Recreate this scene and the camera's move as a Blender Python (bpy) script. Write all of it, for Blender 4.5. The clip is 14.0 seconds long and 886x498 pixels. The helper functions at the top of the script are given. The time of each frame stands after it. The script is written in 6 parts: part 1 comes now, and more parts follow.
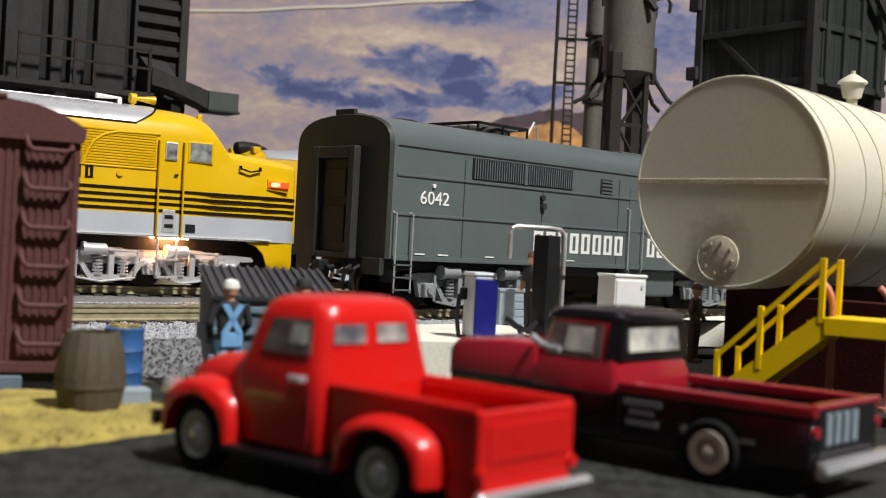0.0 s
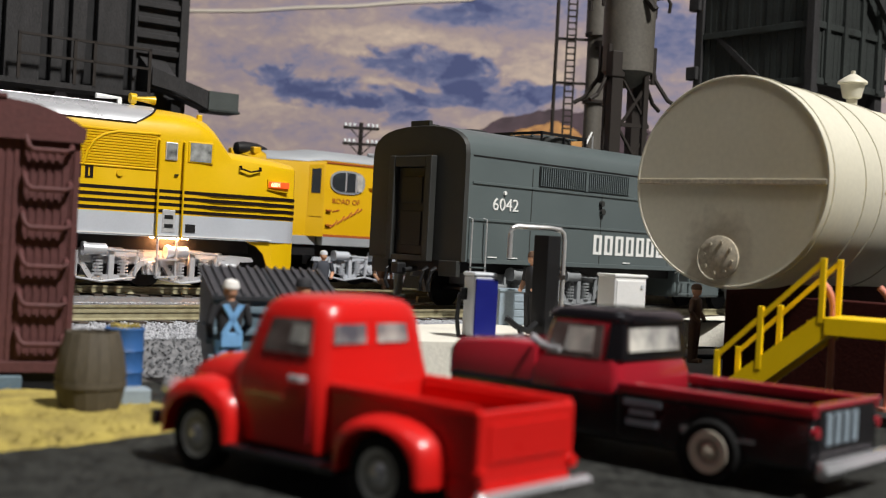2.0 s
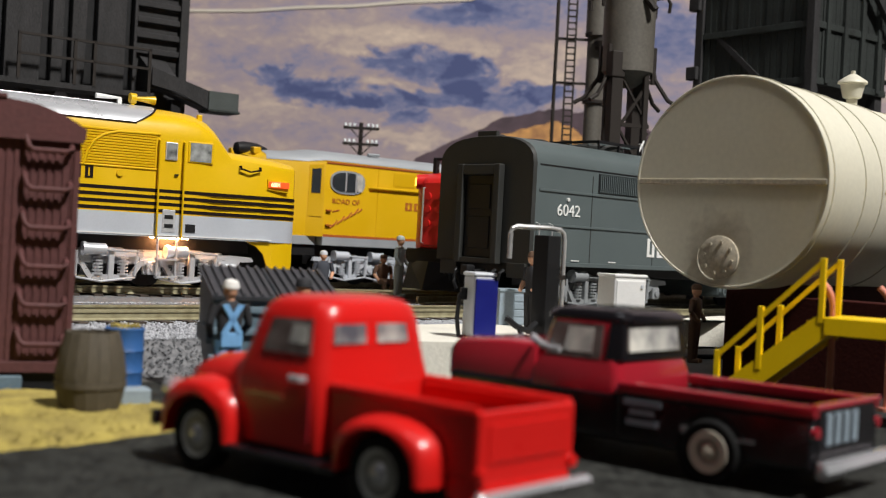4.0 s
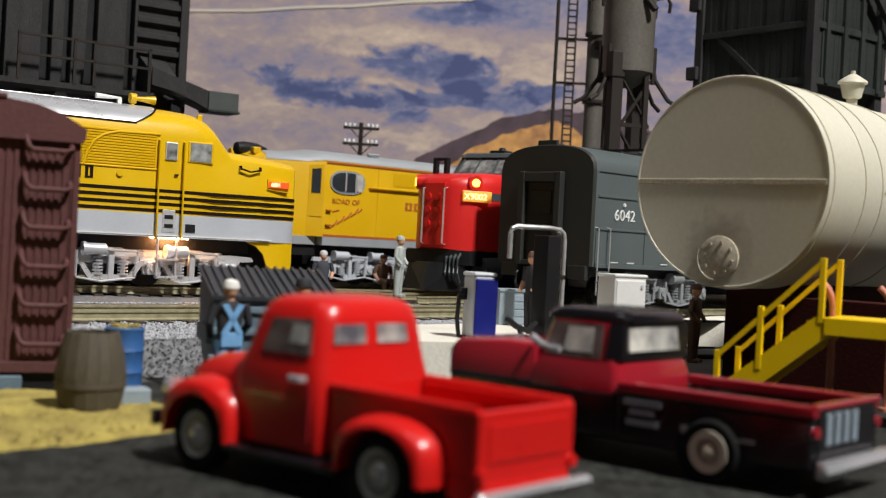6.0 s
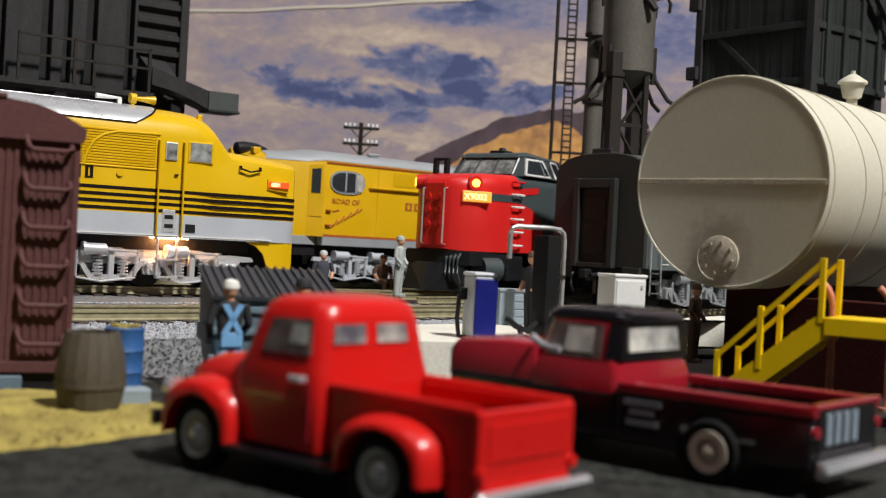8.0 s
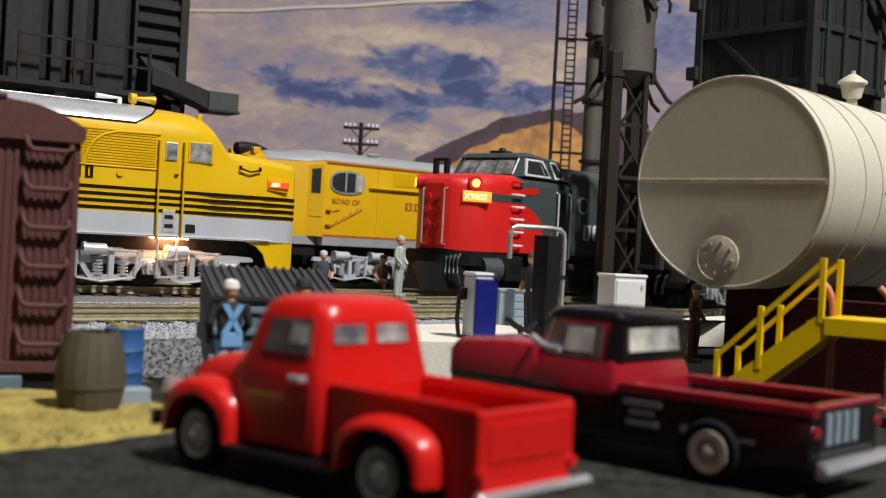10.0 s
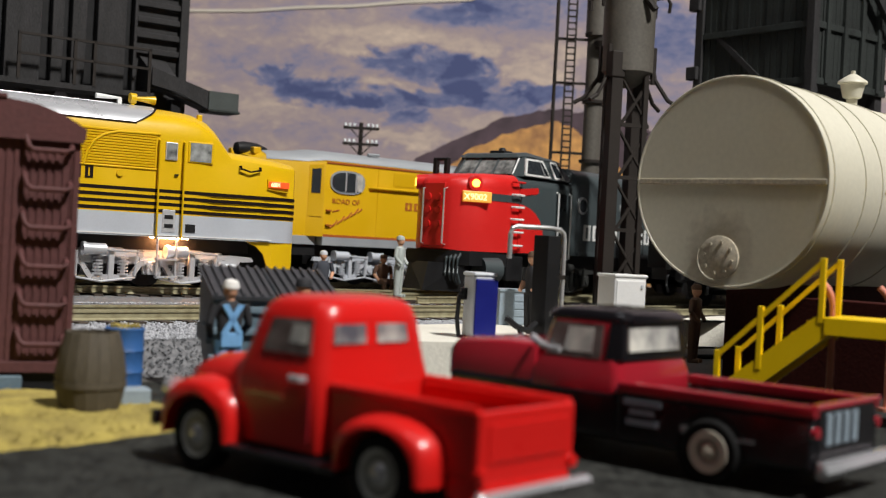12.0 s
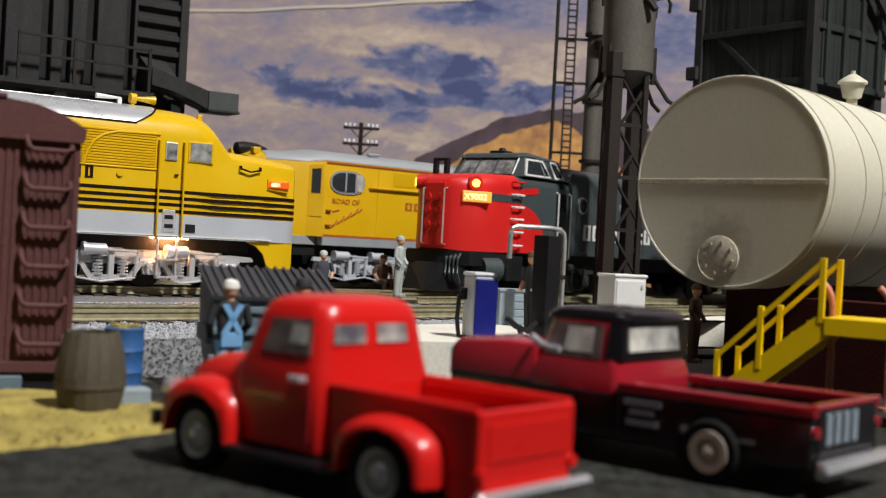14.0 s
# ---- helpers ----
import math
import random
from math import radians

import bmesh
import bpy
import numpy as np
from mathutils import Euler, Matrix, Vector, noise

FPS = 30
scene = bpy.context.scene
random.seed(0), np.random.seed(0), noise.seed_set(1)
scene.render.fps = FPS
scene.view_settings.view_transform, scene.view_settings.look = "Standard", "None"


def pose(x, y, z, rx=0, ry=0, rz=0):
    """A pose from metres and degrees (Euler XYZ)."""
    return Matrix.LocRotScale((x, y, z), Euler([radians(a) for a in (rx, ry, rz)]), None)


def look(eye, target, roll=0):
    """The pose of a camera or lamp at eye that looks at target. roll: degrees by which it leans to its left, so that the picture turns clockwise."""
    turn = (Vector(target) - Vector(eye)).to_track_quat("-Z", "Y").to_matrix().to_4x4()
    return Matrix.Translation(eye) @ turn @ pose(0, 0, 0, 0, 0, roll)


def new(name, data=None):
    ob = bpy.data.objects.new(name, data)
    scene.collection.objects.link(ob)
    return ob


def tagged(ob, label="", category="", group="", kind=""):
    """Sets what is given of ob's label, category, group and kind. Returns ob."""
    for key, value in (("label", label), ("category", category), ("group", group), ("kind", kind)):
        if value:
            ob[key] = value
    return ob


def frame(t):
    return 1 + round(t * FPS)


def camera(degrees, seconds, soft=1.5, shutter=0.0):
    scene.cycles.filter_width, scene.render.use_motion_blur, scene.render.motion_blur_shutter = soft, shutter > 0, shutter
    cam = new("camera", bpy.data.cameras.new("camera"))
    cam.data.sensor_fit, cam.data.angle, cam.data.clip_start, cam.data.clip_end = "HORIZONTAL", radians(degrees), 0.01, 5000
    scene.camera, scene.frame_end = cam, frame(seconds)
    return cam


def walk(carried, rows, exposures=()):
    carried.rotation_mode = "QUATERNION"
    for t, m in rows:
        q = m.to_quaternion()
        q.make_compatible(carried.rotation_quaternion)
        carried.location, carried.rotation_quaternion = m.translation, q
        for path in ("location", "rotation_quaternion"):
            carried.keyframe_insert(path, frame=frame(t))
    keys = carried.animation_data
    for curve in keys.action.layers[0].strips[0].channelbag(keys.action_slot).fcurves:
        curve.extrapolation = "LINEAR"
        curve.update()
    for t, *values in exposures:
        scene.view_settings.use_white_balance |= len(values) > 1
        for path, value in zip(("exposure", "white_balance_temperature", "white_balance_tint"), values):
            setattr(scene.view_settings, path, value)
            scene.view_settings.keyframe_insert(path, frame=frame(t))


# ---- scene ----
# The place is a model railway of scale 1:87. S turns metres of the full-size original into metres of the model.
S = 1 / 87.1
cam = camera(40.9, 14.0, soft=1.1)
EYE = pose(0, 0, 2.4 * S, 89.8, 0, 0) @ pose(0, 0, 0, 0, 0, 3.0)
walk(cam, [(0.0, EYE), (14.0, EYE)], exposures=[(0.0, 0.17), (1.0, 0.14), (3.0, 0.08), (5.5, 0.03), (8.0, -0.01), (14.0, -0.03)])
cam.data.dof.use_dof = True
cam.data.dof.focus_distance = 29 * S
cam.data.dof.aperture_fstop = 34

# ---- light: a dim room, one bright lamp high to the side, a weaker overhead fill ----
world = bpy.data.worlds.new("room_air")
world.use_nodes = True
world.node_tree.nodes["Background"].inputs[0].default_value = (0.6, 0.62, 0.7, 1)
world.node_tree.nodes["Background"].inputs[1].default_value = 0.01
scene.world = world


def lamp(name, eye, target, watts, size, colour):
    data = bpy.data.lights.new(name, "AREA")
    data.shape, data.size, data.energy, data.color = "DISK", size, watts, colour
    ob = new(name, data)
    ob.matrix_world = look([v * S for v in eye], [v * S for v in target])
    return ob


lamp("spot_lamp", (58, -35, 118), (0, 25, 2), 37.0, 0.13, (1.0, 0.975, 0.935))
# unseen soft lamp, added to lift the sides that the spot misses
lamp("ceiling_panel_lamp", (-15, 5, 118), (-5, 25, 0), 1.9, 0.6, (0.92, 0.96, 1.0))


# ---- materials ----
def rgb(c):
    return (c[0], c[1], c[2], 1)


def mat(name, col, rough=0.5, metal=0.0, var=0.15, grain=3.0, bump=0.0, fine=30.0, col2=None, spec=0.5, coat=0.0,
        stretch=(1, 1, 1), glow=None, power=0.0):
    """A painted or natural surface with broad stains and fine grain; grain and fine count per full-size metre."""
    m = bpy.data.materials.new(name)
    m.use_nodes = True
    nt = m.node_tree
    b = nt.nodes["Principled BSDF"]
    b.inputs["Roughness"].default_value = rough
    b.inputs["Metallic"].default_value = metal
    b.inputs["Specular IOR Level"].default_value = spec
    b.inputs["Coat Weight"].default_value = coat
    b.inputs["Coat Roughness"].default_value = 0.12
    tc = nt.nodes.new("ShaderNodeTexCoord")
    mp = nt.nodes.new("ShaderNodeMapping")
    mp.inputs["Scale"].default_value = [v / S for v in stretch]
    nt.links.new(tc.outputs["Object"], mp.inputs["Vector"])
    n1 = nt.nodes.new("ShaderNodeTexNoise")
    n1.inputs["Scale"].default_value, n1.inputs["Detail"].default_value = grain, 5
    n2 = nt.nodes.new("ShaderNodeTexNoise")
    n2.inputs["Scale"].default_value, n2.inputs["Detail"].default_value = fine, 3
    for n in (n1, n2):
        nt.links.new(mp.outputs[0], n.inputs["Vector"])
    add = nt.nodes.new("ShaderNodeMath")
    add.operation = "ADD"
    nt.links.new(n1.outputs["Fac"], add.inputs[0])
    nt.links.new(n2.outputs["Fac"], add.inputs[1])
    ramp = nt.nodes.new("ShaderNodeMapRange")
    ramp.inputs[1].default_value, ramp.inputs[2].default_value = 0.7, 1.3
    nt.links.new(add.outputs[0], ramp.inputs[0])
    mix = nt.nodes.new("ShaderNodeMix")
    mix.data_type = "RGBA"
    lo = col2 or [v * (1 - var) for v in col]
    hi = [min(1, v * (1 + var)) for v in col]
    mix.inputs[6].default_value, mix.inputs[7].default_value = rgb(lo), rgb(hi)
    nt.links.new(ramp.outputs[0], mix.inputs[0])
    nt.links.new(mix.outputs[2], b.inputs["Base Color"])
    rr = nt.nodes.new("ShaderNodeMapRange")
    rr.inputs[1].default_value, rr.inputs[2].default_value = 0.3, 0.7
    rr.inputs[3].default_value, rr.inputs[4].default_value = max(0.02, rough - 0.08), min(1, rough + 0.08)
    nt.links.new(n1.outputs["Fac"], rr.inputs[0])
    nt.links.new(rr.outputs[0], b.inputs["Roughness"])
    if bump:
        bp = nt.nodes.new("ShaderNodeBump")
        bp.inputs["Strength"].default_value, bp.inputs["Distance"].default_value = bump, 0.03 * S
        nt.links.new(n2.outputs["Fac"], bp.inputs["Height"])
        nt.links.new(bp.outputs[0], b.inputs["Normal"])
    if glow:
        b.inputs["Emission Color"].default_value, b.inputs["Emission Strength"].default_value = rgb(glow), power
    return m


M = dict(
    asphalt=mat("asphalt", (0.021, 0.0215, 0.0195), 0.92, var=1.2, grain=3.0, fine=11, bump=1.0, spec=0.15, col2=(0.003, 0.003, 0.003)),
    cinder=mat("cinder_ground", (0.10, 0.095, 0.085), 0.95, var=0.4, grain=0.8, fine=18, bump=0.8),
    ballast=mat("ballast", (0.15, 0.15, 0.155), 0.9, var=0.5, grain=5, fine=12, bump=1.0, col2=(0.09, 0.09, 0.095)),
    stone=mat("ballast_stone", (0.17, 0.175, 0.185), 0.9, var=0.3, grain=9, fine=26, col2=(0.05, 0.052, 0.056)),
    stone_pale=mat("pale_ballast_stone", (0.46, 0.47, 0.50), 0.9, var=0.3, grain=9, fine=26, col2=(0.22, 0.225, 0.24)),
    concrete=mat("pale_concrete", (0.76, 0.73, 0.64), 0.85, var=0.1, grain=0.9, fine=14, bump=0.3),
    straw=mat("straw_flock", (0.34, 0.27, 0.065), 0.95, var=0.4, grain=2, fine=22, bump=0.9, col2=(0.20, 0.15, 0.04)),
    tie=mat("dark_tie", (0.06, 0.045, 0.035), 0.85, var=0.3, grain=3, fine=20, bump=0.3),
    rail=mat("tarnished_rail", (0.36, 0.33, 0.21), 0.45, metal=0.2, var=0.2, grain=0.8, fine=5, col2=(0.24, 0.21, 0.12)),
    truck_grey=mat("grey_truck_paint", (0.25, 0.265, 0.275), 0.42, var=0.15, grain=2),
    sp_grey=mat("lark_grey_paint", (0.095, 0.118, 0.120), 0.42, var=0.06, grain=1.0, fine=40),
    sp_dark=mat("dark_grey_paint", (0.024, 0.025, 0.023), 0.6, var=0.12, grain=1.5),
    km_grey=mat("slate_grey_paint", (0.052, 0.066, 0.070), 0.42, var=0.06, grain=1.0, fine=40),
    black=mat("black_plastic", (0.011, 0.011, 0.012), 0.5, var=0.2, grain=3, spec=0.3),
    coal=mat("weathered_black_timber", (0.022, 0.021, 0.022), 0.8, var=0.7, grain=1.2, fine=15, bump=0.5, stretch=(3, 3, 0.6)),
    coal_green=mat("weathered_green_timber", (0.018, 0.023, 0.021), 0.8, var=0.7, grain=1.0, fine=15, bump=0.5, stretch=(3, 3, 0.6)),
    lip_green=mat("grey_green_steel", (0.055, 0.065, 0.062), 0.6, var=0.2, grain=1.5),
    white_ink=mat("white_lettering", (0.80, 0.80, 0.78), 0.5, var=0.04),
    black_ink=mat("black_lettering", (0.012, 0.006, 0.005), 0.65, var=0.04, spec=0.15),
    red_ink=mat("red_lettering", (0.40, 0.10, 0.02), 0.5, var=0.05),
    steel=mat("bright_steel_wire", (0.62, 0.62, 0.62), 0.35, metal=0.6, var=0.08),
    silver=mat("silver_paint", (0.72, 0.73, 0.76), 0.30, metal=0.55, var=0.06, grain=1.2),
    silver_grey=mat("silver_grey_paint", (0.52, 0.55, 0.60), 0.42, metal=0.1, var=0.05, grain=1.0),
    yellow=mat("golden_yellow_paint", (0.76, 0.47, 0.003), 0.36, var=0.05, grain=0.8, fine=40),
    up_yellow=mat("armour_yellow_paint", (0.68, 0.40, 0.003), 0.42, var=0.05, grain=0.8, fine=40),
    up_grey=mat("harbour_grey_paint", (0.30, 0.32, 0.34), 0.5, var=0.08, grain=1.0),
    km_red=mat("scarlet_paint", (0.66, 0.018, 0.016), 0.36, var=0.05, grain=1.0),
    glass=mat("smoked_glazing", (0.03, 0.035, 0.04), 0.08, var=0.1, spec=0.7),
    glass_cab=mat("tinted_cab_glazing", (0.16, 0.13, 0.12), 0.12, var=0.2, grain=1.6, fine=4, spec=0.6, col2=(0.035, 0.012, 0.012)),
    # opaque panes: reflections and light showing through are put into the mottled colour
    glass_mid=mat("reflection_mottled_glazing", (0.30, 0.31, 0.30), 0.08, var=0.2, grain=2.2, fine=5, spec=0.7, col2=(0.035, 0.038, 0.04)),
    glass_pale=mat("glare_mottled_glazing", (0.62, 0.60, 0.54), 0.10, var=0.2, grain=1.9, fine=3, spec=0.7, col2=(0.10, 0.10, 0.12)),
    lamp_lit=mat("lit_headlamp", (1.0, 0.7, 0.2), 0.4, glow=(1.0, 0.66, 0.05), power=5.0),
    board_lit=mat("lit_number_board", (1.0, 0.55, 0.1), 0.4, glow=(1.0, 0.24, 0.01), power=0.32),
    board_ink=mat("lit_numerals", (1.0, 0.9, 0.6), 0.4, glow=(1.0, 0.80, 0.40), power=1.1),
    board_red=mat("lit_red_board", (0.7, 0.08, 0.02), 0.4, glow=(1.0, 0.10, 0.01), power=0.6),
    step_lit=mat("lit_step_lamp", (1.0, 0.6, 0.3), 0.4, glow=(1.0, 0.42, 0.15), power=110.0),
    truck_red=mat("glossy_red_enamel", (0.60, 0.011, 0.009), 0.34, var=0.04, grain=0.8, coat=0.25, spec=0.3),
    pick_red=mat("glossy_maroon_enamel", (0.36, 0.014, 0.026), 0.20, var=0.05, grain=0.8, coat=1.0),
    pick_black=mat("glossy_black_enamel", (0.008, 0.007, 0.009), 0.22, var=0.1, grain=0.8, coat=0.3),
    tyre=mat("tyre_rubber", (0.010, 0.010, 0.010), 0.85, var=0.2, spec=0.15),
    hub=mat("dull_chrome_hub", (0.70, 0.70, 0.66), 0.35, metal=0.1, var=0.12),
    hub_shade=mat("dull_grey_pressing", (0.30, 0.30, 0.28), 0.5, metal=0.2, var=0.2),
    cream=mat("cream_hub", (0.62, 0.56, 0.46), 0.4, var=0.08),
    chrome=mat("chrome", (0.70, 0.71, 0.74), 0.18, metal=0.65, var=0.05),
    boxcar=mat("oxide_red_paint", (0.095, 0.030, 0.029), 0.72, var=0.2, grain=1.0, fine=15, bump=0.2),
    tank=mat("cream_tank_paint", (0.645, 0.615, 0.50), 0.48, var=0.05, grain=0.7, fine=10, bump=0.03),
    tank_stain=mat("rusty_tank_plate", (0.47, 0.42, 0.33), 0.6, var=0.3, grain=2.0, fine=15),
    brick_red=mat("oxide_brown_base", (0.045, 0.010, 0.008), 0.8, var=0.25, grain=1.0, fine=14, bump=0.2, spec=0.12),
    stair=mat("safety_yellow_paint", (0.95, 0.62, 0.0), 0.42, var=0.05, grain=1.0),
    pink=mat("salmon_pipe_paint", (0.62, 0.24, 0.17), 0.5, var=0.1),
    pump_blue=mat("deep_blue_paint", (0.008, 0.013, 0.17), 0.35, var=0.06),
    pump_white=mat("grey_white_paint", (0.55, 0.58, 0.62), 0.45, var=0.08),
    cabinet_white=mat("white_paint", (0.80, 0.80, 0.79), 0.4, var=0.04),
    dumpster=mat("slate_blue_paint", (0.13, 0.19, 0.235), 0.55, var=0.2, grain=1.5, bump=0.1),
    lid=mat("black_ribbed_lid", (0.035, 0.038, 0.043), 0.38, var=0.2),
    drum=mat("blue_drum_paint", (0.035, 0.12, 0.33), 0.5, var=0.15),
    barrel=mat("brown_stained_wood", (0.082, 0.067, 0.045), 0.7, var=0.2, grain=2, fine=12, bump=0.3, stretch=(3, 3, 0.7)),
    tower=mat("brown_grey_steel", (0.105, 0.095, 0.080), 0.6, var=0.2, grain=0.8, fine=10),
    tower_dark=mat("dark_brown_steel", (0.022, 0.017, 0.014), 0.65, var=0.25, grain=1.0, spec=0.3),
    crate_grey=mat("blue_grey_locker_paint", (0.26, 0.32, 0.37), 0.5, var=0.1),
    insulator=mat("glass_insulator", (0.75, 0.78, 0.80), 0.2, var=0.05),
    skin=mat("flesh_paint", (0.62, 0.33, 0.20), 0.7, var=0.08),
    cloth_blue=mat("pale_blue_cloth_paint", (0.17, 0.38, 0.66), 0.8, var=0.12),
    cloth_black=mat("black_cloth_paint", (0.022, 0.022, 0.026), 0.8, var=0.15),
    cloth_suit=mat("grey_green_suit_paint", (0.42, 0.46, 0.44), 0.8, var=0.12),
    cloth_brown=mat("dark_brown_cloth_paint", (0.13, 0.072, 0.045), 0.8, var=0.2),
    cloth_white=mat("white_cap_paint", (0.82, 0.80, 0.76), 0.7, var=0.05),
    cloth_tee=mat("charcoal_cloth_paint", (0.050, 0.055, 0.070), 0.8, var=0.15),
    cloth_denim=mat("denim_paint", (0.06, 0.09, 0.16), 0.8, var=0.15),
    room_wall=mat("room_wall_paint", (0.18, 0.18, 0.18), 0.9, var=0.04, grain=0.05, fine=0.5),
)


def stain_tank(m):
    """Rust that has run from the manhole over the cream paint."""
    nt = m.node_tree
    b = nt.nodes["Principled BSDF"]
    src = b.inputs["Base Color"].links[0].from_socket
    tc = nt.nodes.new("ShaderNodeTexCoord")
    def calc(op, a, c):
        n = nt.nodes.new("ShaderNodeVectorMath")
        n.operation = op
        nt.links.new(a, n.inputs[0])
        n.inputs[1].default_value = c
        return n
    off = calc("SUBTRACT", tc.outputs["Object"], (0, 0.12 * S, 2.52 * S))
    sc = calc("MULTIPLY", off.outputs[0], (0.6 / S, 1.35 / S, 1.2 / S))
    ln = nt.nodes.new("ShaderNodeVectorMath")
    ln.operation = "LENGTH"
    nt.links.new(sc.outputs[0], ln.inputs[0])
    no = nt.nodes.new("ShaderNodeTexNoise")
    no.inputs["Scale"].default_value, no.inputs["Detail"].default_value = 2.5 / S, 4
    nt.links.new(tc.outputs["Object"], no.inputs["Vector"])
    add = nt.nodes.new("ShaderNodeMath")
    add.operation = "ADD"
    nt.links.new(ln.outputs["Value"], add.inputs[0])
    nt.links.new(no.outputs["Fac"], add.inputs[1])
    mr = nt.nodes.new("ShaderNodeMapRange")
    mr.inputs[1].default_value, mr.inputs[2].default_value, mr.inputs[3].default_value, mr.inputs[4].default_value = 0.85, 1.55, 0.62, 0.0
    nt.links.new(add.outputs[0], mr.inputs[0])
    mix = nt.nodes.new("ShaderNodeMix")
    mix.data_type = "RGBA"
    mix.inputs[7].default_value = (0.16, 0.11, 0.07, 1)
    nt.links.new(mr.outputs[0], mix.inputs[0])
    nt.links.new(src, mix.inputs[6])
    nt.links.new(mix.outputs[2], b.inputs["Base Color"])


stain_tank(M["tank"])


# ---- mesh helpers (full-size metres) ----
def part(name, bm, material, parent=None, label=""):
    """One mesh object out of a bmesh, under a thing or a part; shares its parent's space."""
    me = bpy.data.meshes.new(name)
    bm.transform(Matrix.Scale(S, 4))
    bm.normal_update()
    bm.to_mesh(me)
    bm.free()
    for m in (material if isinstance(material, (list, tuple)) else [material]):
        me.materials.append(M[m])
    ob = new(name, me)
    ob.parent = parent
    if label:
        ob["label"] = label
    return ob


def at(x, y, z=0, rz=0, rx=0, ry=0):
    return pose(x * S, y * S, z * S, rx, ry, rz)


def thing(name, label, category, m, group="", kind=""):
    ob = new(name)
    ob.empty_display_size = 0.01
    ob.matrix_basis = m
    return tagged(ob, label, category, group, kind)


def smooth(bm, angle=40):
    lim = radians(angle)
    for f in bm.faces:
        f.smooth = True
    for e in bm.edges:
        if len(e.link_faces) != 2 or e.calc_face_angle(0) > lim:
            e.smooth = False
    return bm


def box(x0, x1, y0, y1, z0, z1, bev=0.0, bm=None, mi=0):
    own = bmesh.new()
    bmesh.ops.create_cube(own, size=1)
    for v in own.verts:
        v.co = Vector((x0 + (v.co.x + 0.5) * (x1 - x0), y0 + (v.co.y + 0.5) * (y1 - y0), z0 + (v.co.z + 0.5) * (z1 - z0)))
    if bev:
        bmesh.ops.bevel(own, geom=own.edges[:], offset=bev, segments=2, affect="EDGES", profile=0.5)
    return merge(bm, own, mi)


def merge(bm, own, mi=0):
    for f in own.faces:
        f.material_index = mi
    if bm is None:
        return own
    me = bpy.data.meshes.new("tmp")
    own.to_mesh(me)
    own.free()
    bm.from_mesh(me)
    bpy.data.meshes.remove(me)
    return bm


def rod(p, q, r, r2=None, n=12, bm=None, mi=0):
    """A round bar or cone from p to q."""
    p, q = Vector(p), Vector(q)
    own = bmesh.new()
    bmesh.ops.create_cone(own, cap_ends=True, segments=n, radius1=r, radius2=r if r2 is None else r2, depth=(q - p).length)
    turn = (q - p).to_track_quat("Z", "Y").to_matrix().to_4x4()
    own.transform(Matrix.Translation((p + q) / 2) @ turn)
    smooth(own)
    return merge(bm, own, mi)


def pipe(points, r, n=8, bm=None, mi=0):
    """A bent round wire through points, with filled joints."""
    pts = [Vector(p) for p in points]
    own = bmesh.new()
    rings = []
    for i, p in enumerate(pts):
        d = (pts[min(i + 1, len(pts) - 1)] - pts[max(i - 1, 0)]).normalized()
        side = d.cross(Vector((0.31, 0.27, 0.91))).normalized()
        up = side.cross(d).normalized()
        rings.append([own.verts.new(p + (side * math.cos(a) + up * math.sin(a)) * r) for a in [k * 2 * math.pi / n for k in range(n)]])
    for a, b in zip(rings, rings[1:]):
        for k in range(n):
            own.faces.new((a[k], a[(k + 1) % n], b[(k + 1) % n], b[k]))
    own.faces.new(rings[0][::-1])
    own.faces.new(rings[-1])
    bmesh.ops.recalc_face_normals(own, faces=own.faces[:])
    smooth(own)
    return merge(bm, own, mi)


def loft(sections, caps=True, bm=None, mi=0, angle=40, loop=True):
    """A skin through rings of equally many points."""
    own = bmesh.new()
    rings = [[own.verts.new(p) for p in ring] for ring in sections]
    n = len(rings[0])
    for a, b in zip(rings, rings[1:]):
        for k in range(n if loop else n - 1):
            own.faces.new((a[k], a[(k + 1) % n], b[(k + 1) % n], b[k]))
    if caps:
        own.faces.new(rings[0][::-1])
        own.faces.new(rings[-1])
    bmesh.ops.remove_doubles(own, verts=own.verts[:], dist=1e-4)
    bmesh.ops.recalc_face_normals(own, faces=own.faces[:])
    smooth(own, angle)
    return merge(bm, own, mi)


def extrude(profile, axis, a, b, bm=None, mi=0, angle=40, bev=0.0):
    """A closed 2D profile pulled along an axis from a to b. x: profile is (y, z); y: (x, z); z: (x, y)."""
    def put(p, h):
        return {"x": (h, p[0], p[1]), "y": (p[0], h, p[1]), "z": (p[0], p[1], h)}[axis]
    own = loft([[put(p, a) for p in profile], [put(p, b) for p in profile]], angle=angle)
    if bev:
        sharp = [e for e in own.edges if e.calc_face_angle(0) > radians(35)]
        bmesh.ops.bevel(own, geom=sharp, offset=bev, segments=2, affect="EDGES", profile=0.5)
        smooth(own, angle)
    return merge(bm, own, mi)


def lathe(profile, n=24, bm=None, mi=0, centre=(0, 0)):
    """Turns (radius, height) pairs round the upright axis."""
    rings = [[(centre[0] + max(r, 1e-3) * math.cos(a), centre[1] + max(r, 1e-3) * math.sin(a), z) for a in [k * 2 * math.pi / n for k in range(n)]] for r, z in profile]
    return loft(rings, bm=bm, mi=mi)


